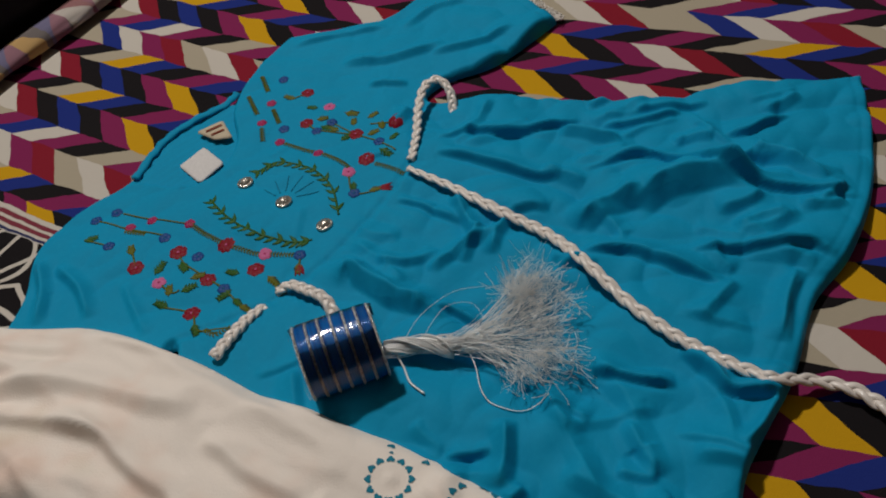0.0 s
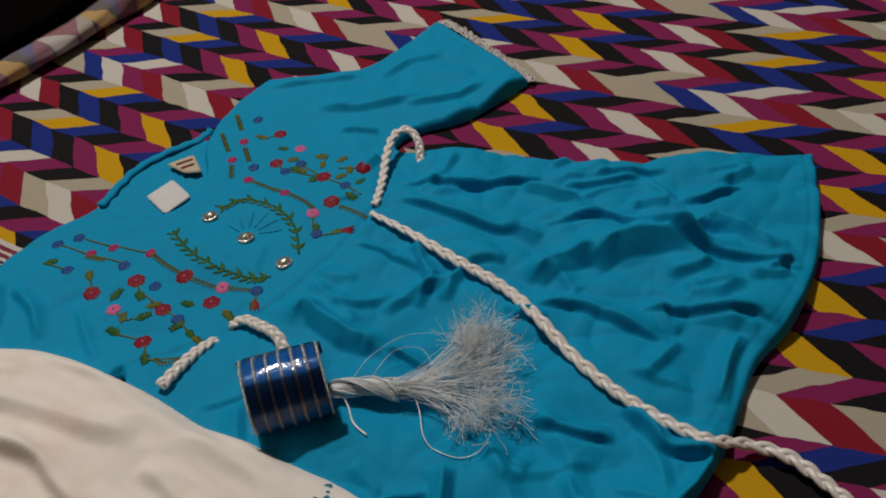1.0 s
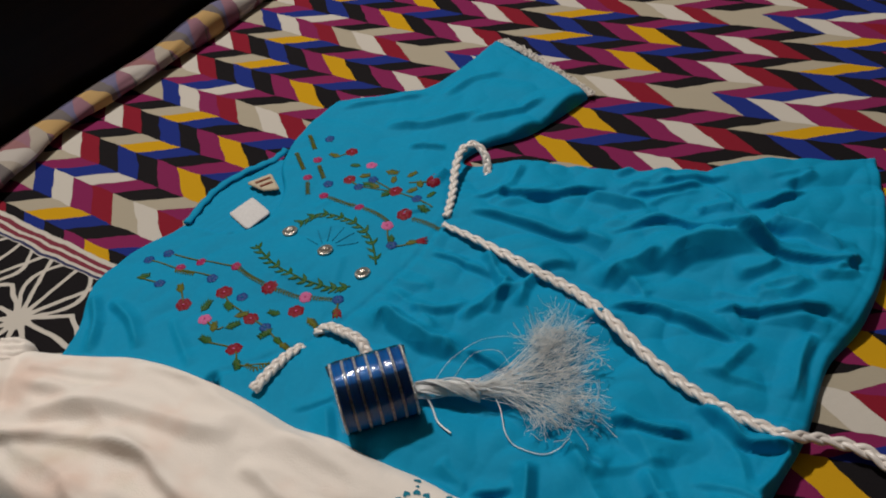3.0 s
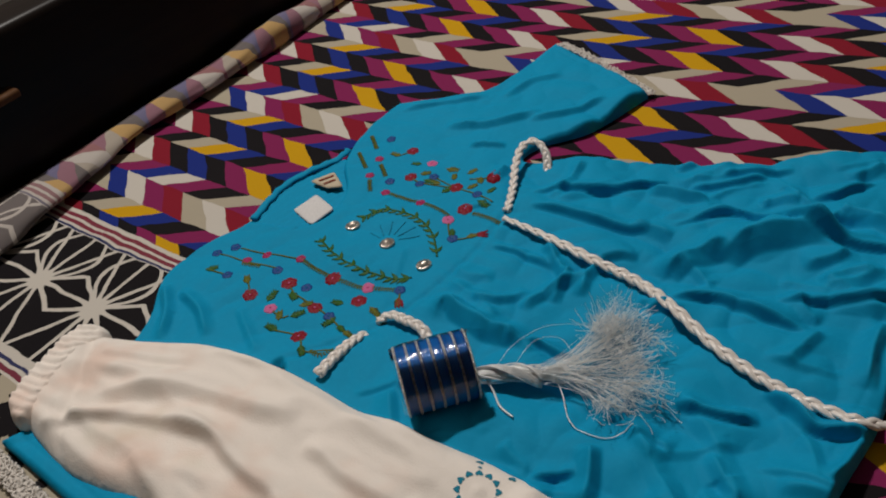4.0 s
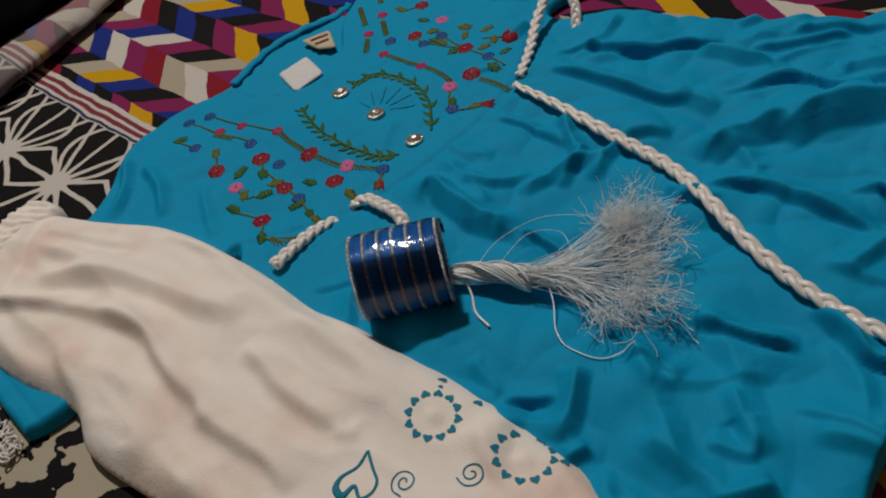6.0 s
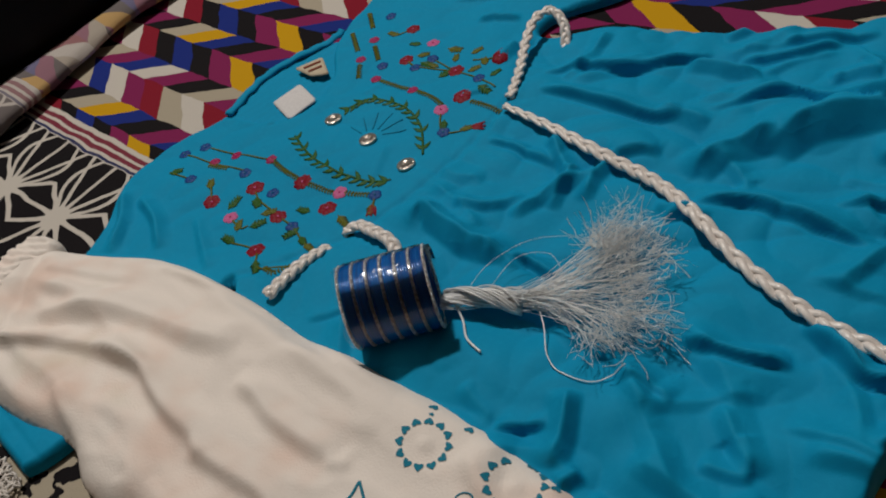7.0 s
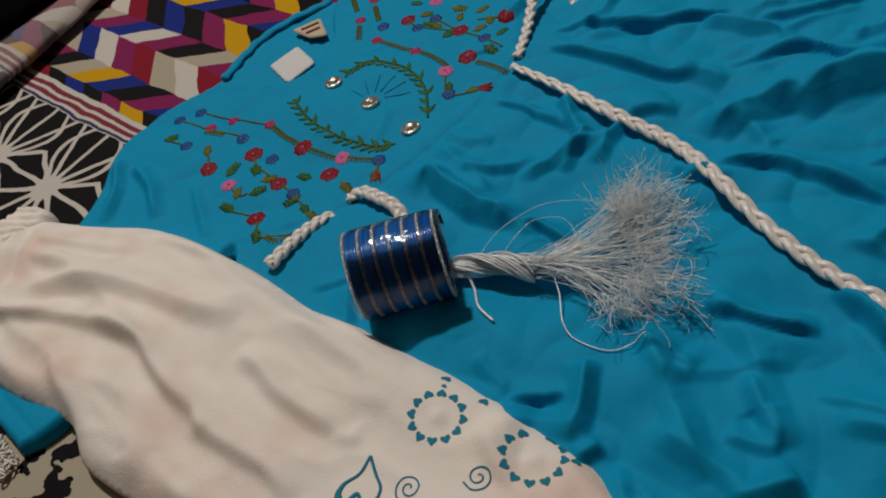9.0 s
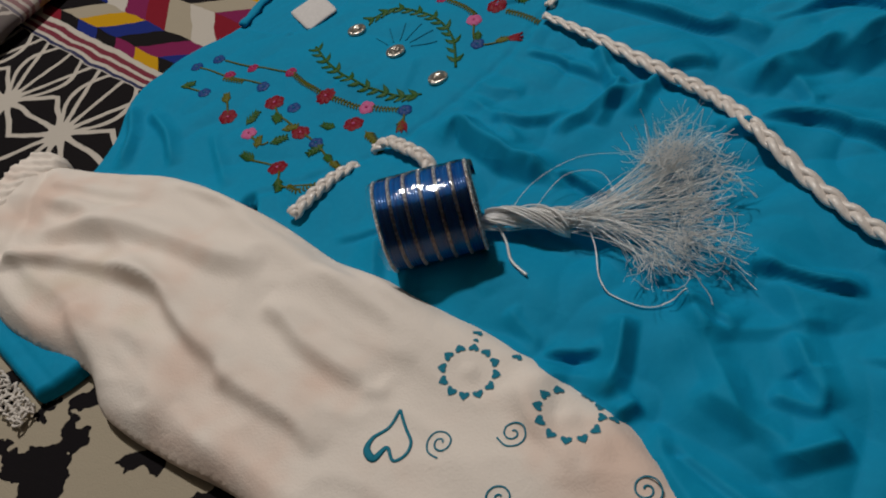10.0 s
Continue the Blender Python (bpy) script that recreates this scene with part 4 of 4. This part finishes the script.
def build_embroidery():
    rng = random.Random(11)
    for x, y in ((-0.117, 0.310), (-0.097, 0.319), (-0.081, 0.279), (-0.077, 0.299), (-0.054, 0.304), (-0.045, 0.442), (-0.042, 0.413), (-0.012, 0.400), (-0.004, 0.377), (0.011, 0.405)):
        flower(x, y, rng.uniform(0.0042, 0.0050), RED_T, PINK_T, rng)
    flower(-0.072, 0.321, 0.0050, RED_T, PINK_T, rng, 9)
    for x, y in ((-0.102, 0.299), (-0.051, 0.314), (-0.030, 0.427), (-0.013, 0.368)):
        flower(x, y, 0.0038, PINK_T, MAG_T, rng, 5)
    for x, y in ((-0.128, 0.339), (-0.117, 0.343), (-0.095, 0.338), (-0.066, 0.434), (-0.069, 0.416), (-0.056, 0.399), (-0.032, 0.386)):
        flower(x, y, 0.0031, MAG_T, PINK_T, rng, 5)
    for x, y in ((-0.135, 0.325), (-0.139, 0.351), (-0.086, 0.315), (-0.107, 0.330), (-0.068, 0.293), (-0.033, 0.312), (-0.149, 0.346), (-0.062, 0.457), (-0.055, 0.410),
                 (-0.027, 0.412), (-0.035, 0.405), (0.002, 0.391), (-0.009, 0.353)):
        flower(x, y, 0.0034, BLUE_T, DIM_T, rng, 5)
    for x, y, a in ((-0.032, 0.302, -1.4), (0.008, 0.355, 0.1)):
        part("tulip", join_data([leaf_data(x - 0.004 * math.cos(a), y - 0.004 * math.sin(a), a + e, 0.0075, 0.0012) for e in (-0.3, 0, 0.3)]), RED_T, BODY)
    stems = [[(-0.149, 0.346), (-0.129, 0.338), (-0.105, 0.331)], [(-0.135, 0.350), (-0.117, 0.344), (-0.095, 0.338)], [(-0.150, 0.331), (-0.135, 0.325)],
             [(-0.117, 0.310), (-0.121, 0.320)], [(-0.102, 0.299), (-0.094, 0.292), (-0.090, 0.293)], [(-0.097, 0.319), (-0.092, 0.311), (-0.082, 0.303), (-0.077, 0.299)],
             [(-0.077, 0.299), (-0.068, 0.293), (-0.058, 0.282)], [(-0.096, 0.284), (-0.081, 0.279), (-0.075, 0.268), (-0.060, 0.268)], [(-0.032, 0.302), (-0.033, 0.312)],
             [(-0.053, 0.437), (-0.045, 0.442)], [(-0.042, 0.413), (-0.033, 0.405), (-0.012, 0.400)], [(-0.027, 0.412), (-0.012, 0.400), (0.002, 0.391), (0.012, 0.382)],
             [(-0.013, 0.368), (-0.009, 0.353), (0.008, 0.355)], [(-0.004, 0.407), (0.011, 0.405)]]
    for st in stems:
        part("stem", stem_data(st, 0.0005), OLIVE_T, BODY)
    # thick chain-stitched runs
    for st in ([(-0.095, 0.338), (-0.084, 0.329), (-0.075, 0.323)], [(-0.068, 0.319), (-0.060, 0.316), (-0.054, 0.314)], [(-0.050, 0.314), (-0.042, 0.313), (-0.036, 0.312)],
               [(-0.076, 0.461), (-0.070, 0.446)], [(-0.064, 0.428), (-0.059, 0.416)], [(-0.081, 0.441), (-0.073, 0.424)], [(-0.068, 0.411), (-0.066, 0.400)],
               [(-0.053, 0.397), (-0.044, 0.392), (-0.036, 0.388)], [(-0.029, 0.384), (-0.019, 0.377), (-0.014, 0.372)], [(0.001, 0.373), (0.009, 0.369), (0.017, 0.364)],
               [(-0.072, 0.268), (-0.066, 0.264), (-0.060, 0.268)], [(-0.130, 0.336), (-0.118, 0.333)]):
        part("chain_stitch", chain_data(st), OLIVE_T, BODY)
    for x, y, a in ((-0.121, 0.318, 1.9), (-0.150, 0.330, 0.3), (-0.094, 0.312, -1.0), (-0.089, 0.306, 2.4), (-0.086, 0.300, 0.4), (-0.062, 0.302, 2.8), (-0.047, 0.299, -0.8), (-0.042, 0.293, -0.9),
                    (-0.095, 0.290, 1.7), (-0.089, 0.292, 0.5), (-0.062, 0.287, -0.9), (-0.058, 0.282, -0.6), (-0.064, 0.292, -2.4), (-0.094, 0.284, 2.7), (-0.078, 0.272, -1.2), (-0.106, 0.305, 1.2),
                    (-0.052, 0.437, 2.7), (-0.036, 0.415, 0.2), (-0.033, 0.409, -0.5), (-0.022, 0.404, 2.6), (-0.020, 0.395, 0.9), (-0.005, 0.398, 0.4), (0.003, 0.384, -0.7), (0.008, 0.391, 0.8),
                    (0.004, 0.401, 1.9), (-0.014, 0.408, 1.6), (-0.020, 0.420, -0.3), (-0.037, 0.427, 2.9), (-0.010, 0.361, -1.5), (-0.001, 0.354, 0.1), (-0.033, 0.307, -1.5), (-0.006, 0.413, 0.5)):
        part("embroidered_leaf", fern_data(x, y, a, rng.uniform(0.0065, 0.009)), rng.choice((GREEN_T, OLIVE_T)), BODY)
    for a in (0.2, 0.7, 1.2, 1.7, 2.2, 2.7):
        part("faint_stitch", stem_data([(-0.046 + 0.006 * math.cos(a), 0.352 + 0.006 * math.sin(a)), (-0.044 + 0.016 * math.cos(a), 0.353 + 0.016 * math.sin(a))], 0.00025), DIM_T, BODY)
    # two sprigs round the placket
    for st in ([(-0.087, 0.354), (-0.074, 0.339), (-0.057, 0.327), (-0.039, 0.321), (-0.028, 0.322)], [(-0.066, 0.373), (-0.054, 0.380), (-0.036, 0.374), (-0.022, 0.359), (-0.016, 0.338)]):
        vine = part("vine", stem_data(st, 0.0006), GREEN_T, BODY)
        p = spline(st, 4)
        for i in range(1, len(p) - 1):
            d = p[i + 1] - p[i - 1]
            a = math.atan2(d[1], d[0])
            for e in (0.75, -0.75) if i % 2 else (0.75,):
                leaf = link_mesh("vine_leaf", leaf_data(p[i][0], p[i][1], a + math.pi + e, 0.0055, 0.0010), GREEN_T)
                leaf.parent = vine


build_embroidery()


# ---- buttons, labels and lace of the dress ----
def button_data(x, y):
    """A domed oval button with a turned rim."""
    verts, faces = [], []
    z0 = z_at(x, y)
    prof = [(1.0, 0.0), (1.06, 0.0008), (1.0, 0.0015), (0.82, 0.0014), (0.72, 0.0018), (0.45, 0.0029), (0.15, 0.0033)]
    n = 24
    for r, h in prof:
        for i in range(n):
            a = 2 * math.pi * i / n
            bx, by = 0.0043 * r * math.cos(a), 0.0036 * r * math.sin(a)
            verts.append((x + bx * 0.8 - by * 0.6, y + bx * 0.6 + by * 0.8, z0 + h))
    for j in range(len(prof) - 1):
        for i in range(n):
            faces.append([j * n + i, j * n + (i + 1) % n, (j + 1) * n + (i + 1) % n, (j + 1) * n + i])
    faces.append([(len(prof) - 1) * n + i for i in range(n)])
    return verts, [], faces


for bx, by in ((-0.070, 0.366), (-0.046, 0.3485), (-0.0225, 0.331)):
    part("button", button_data(bx, by), SILVER, DRESS, "domed silver button")


def build_labels():
    quad = spline([(-0.112, 0.385), (-0.097, 0.370), (-0.086, 0.385), (-0.101, 0.400)], 1, True)
    part("size_label", cloth(quad, lambda x, y: 0.0050 + 0.0005 * ripple(x, y, 60, 21), 0.0012, 0.0004, 0.0046), LABEL, DRESS, "blank white woven label")
    tag = spline([(-0.107, 0.411), (-0.093, 0.420), (-0.084, 0.404), (-0.094, 0.403)], 1, True)
    t = part("maker_label", cloth(tag, lambda x, y: 0.0075 + 0 * x, 0.0012, 0.0004, 0.0068), thread("beige_label", (0.62, 0.52, 0.38), 0.7), DRESS, "small beige woven label with bars of lettering")
    ink = thread("label_ink", (0.20, 0.05, 0.03), 0.8)
    for i, (x, y, w) in enumerate(((-0.0965, 0.4125, 0.010), (-0.0935, 0.4085, 0.008))):
        m = Matrix.Translation((x, y, 0.0077)) @ Matrix.Rotation(0.55, 4, "Z")
        b = link_mesh("text_bar", box_data((w, 0.0018, 0.0003), m), ink, False)
        b.parent = t
    # gathered band round the back of the neck
    band = [(-0.136, 0.377), (-0.131, 0.396), (-0.124, 0.412), (-0.110, 0.427), (-0.096, 0.437), (-0.090, 0.448)]
    p = spline(band, 10)
    z = 0.0045 + 0.0003 * np.sin(np.arange(len(p)) * 0.9)
    part("neck_band", tube_data(np.column_stack([p, z]), 0.0026 + 0.0003 * np.sin(np.arange(len(p)) * 1.3), 10, 0.5), TEAL, DRESS)


build_labels()


def lace(path, out, z0, seed, rows=3):
    """A narrow crocheted edging: knotted loops in three rows."""
    rng = random.Random(seed)
    p = spline(path, 24)
    items = []
    for row in range(rows):
        for q in p[row % 2::2]:
            x, y = q[0] + out[0] * (0.0015 + 0.0030 * row), q[1] + out[1] * (0.0015 + 0.0030 * row)
            r = rng.uniform(0.0012, 0.0019)
            t = rng.uniform(0, 3)
            ring = [(x + r * math.cos(a + t) + rng.gauss(0, 0.00045), y + r * math.sin(a + t) + rng.gauss(0, 0.00045), z0 + rng.uniform(0, 0.0012) + 0.0008 * math.sin(2 * a)) for a in np.linspace(0, 6.6, 9)]
            items.append(tube_data(ring, 0.00055, 5))
    return join_data(items)


part("cuff_lace", lace([(-0.214, 0.209), (-0.195, 0.197), (-0.175, 0.185), (-0.140, 0.166)], (-0.45, -0.89), 0.0022, 1), LACE, DRESS, "white crocheted lace edging")
part("cuff_lace", lace([(0.048, 0.577), (0.066, 0.558), (0.090, 0.526), (0.109, 0.499)], (0.80, 0.60), 0.0025, 2, 2), LACE, DRESS, "white crocheted lace edging")


# ---- prints on the leggings ----
def lz(x, y):
    px, py = np.array([x]), np.array([y])
    t = np.clip(seg_dist(px, py, LEG, True)[0] / 0.010, 0, 1)
    return float((0.001 + (leg_height(px, py) - 0.001) * (0.35 + 0.65 * (1 - (1 - t) ** 2)))[0])


def drop_data(x, y, a, size):
    """A printed heart-shaped dot, pointing along a."""
    verts, faces = [(x, y, lz(x, y) + 0.0003)], []
    n = 14
    for i in range(n):
        t = 2 * math.pi * i / n
        hx = 16 * math.sin(t) ** 3 / 16
        hy = (13 * math.cos(t) - 5 * math.cos(2 * t) - 2 * math.cos(3 * t)) / 16
        px, py = x + size * (-hy * math.cos(a) - hx * math.sin(a)), y + size * (-hy * math.sin(a) + hx * math.cos(a))
        verts.append((px, py, lz(px, py) + 0.0003))
    return verts, [], [[0, 1 + i, 1 + (i + 1) % n] for i in range(n)]


def line_print(points, width):
    p = spline(points, 10)
    z = leg_height(p[:, 0], p[:, 1]) + 0.0002
    w = np.array(width) if not np.isscalar(width) else np.full(len(p), width)
    return tube_data(np.column_stack([p, z]), w, 6, 0.3)


def build_prints():
    for cx, cy, r, skip in ((0.0200, 0.1880, 0.0083, ()), (0.0520, 0.1775, 0.0090, (3,))):
        ring = part("printed_flower", drop_data(cx + r, cy, 0, 0.0017), PRINT, LEG_FRONT)
        for k in range(1, 12):
            if k in skip:
                continue
            a = 2 * math.pi * k / 12
            d = link_mesh("printed_dot", drop_data(cx + r * math.cos(a), cy + r * math.sin(a), a, 0.0017), PRINT)
            d.parent = ring
    for x, y, s in ((0.0195, 0.2035, 0.0017), (0.0200, 0.1995, 0.0009), (0.0335, 0.1958, 0.0017), (0.0645, 0.1778, 0.0016), (0.0555, 0.1858, 0.0015)):
        part("printed_dot", drop_data(x, y, 1.3, s), PRINT, LEG_FRONT)
    heart = [(0.0010, 0.1735), (-0.0012, 0.1675), (-0.0052, 0.1635), (-0.0060, 0.1595), (-0.0030, 0.1570), (0.0000, 0.1608), (0.0030, 0.1570), (0.0062, 0.1592), (0.0068, 0.1635), (0.0040, 0.1680), (0.0010, 0.1735)]
    n = (len(heart) - 1) * 10 + 1
    part("printed_heart", line_print(heart, 0.0005 + 0.0008 * np.exp(-((np.arange(n) - 35) / 12.0) ** 2)), PRINT, LEG_FRONT)
    for cx, cy, turn, sign in ((0.0160, 0.1640, 0.0, 1), (0.0365, 0.1695, 2.0, -1), (0.0360, 0.1500, 1.0, 1), (0.0745, 0.1570, 3.0, -1)):
        pts = [(cx + (0.0006 + 0.00065 * t / 1.7) * math.cos(turn + sign * t), cy + (0.0006 + 0.00065 * t / 1.7) * math.sin(turn + sign * t)) for t in np.linspace(0, 11, 14)]
        part("printed_spiral", line_print(pts, 0.00028), PRINT, LEG_FRONT)


build_prints()
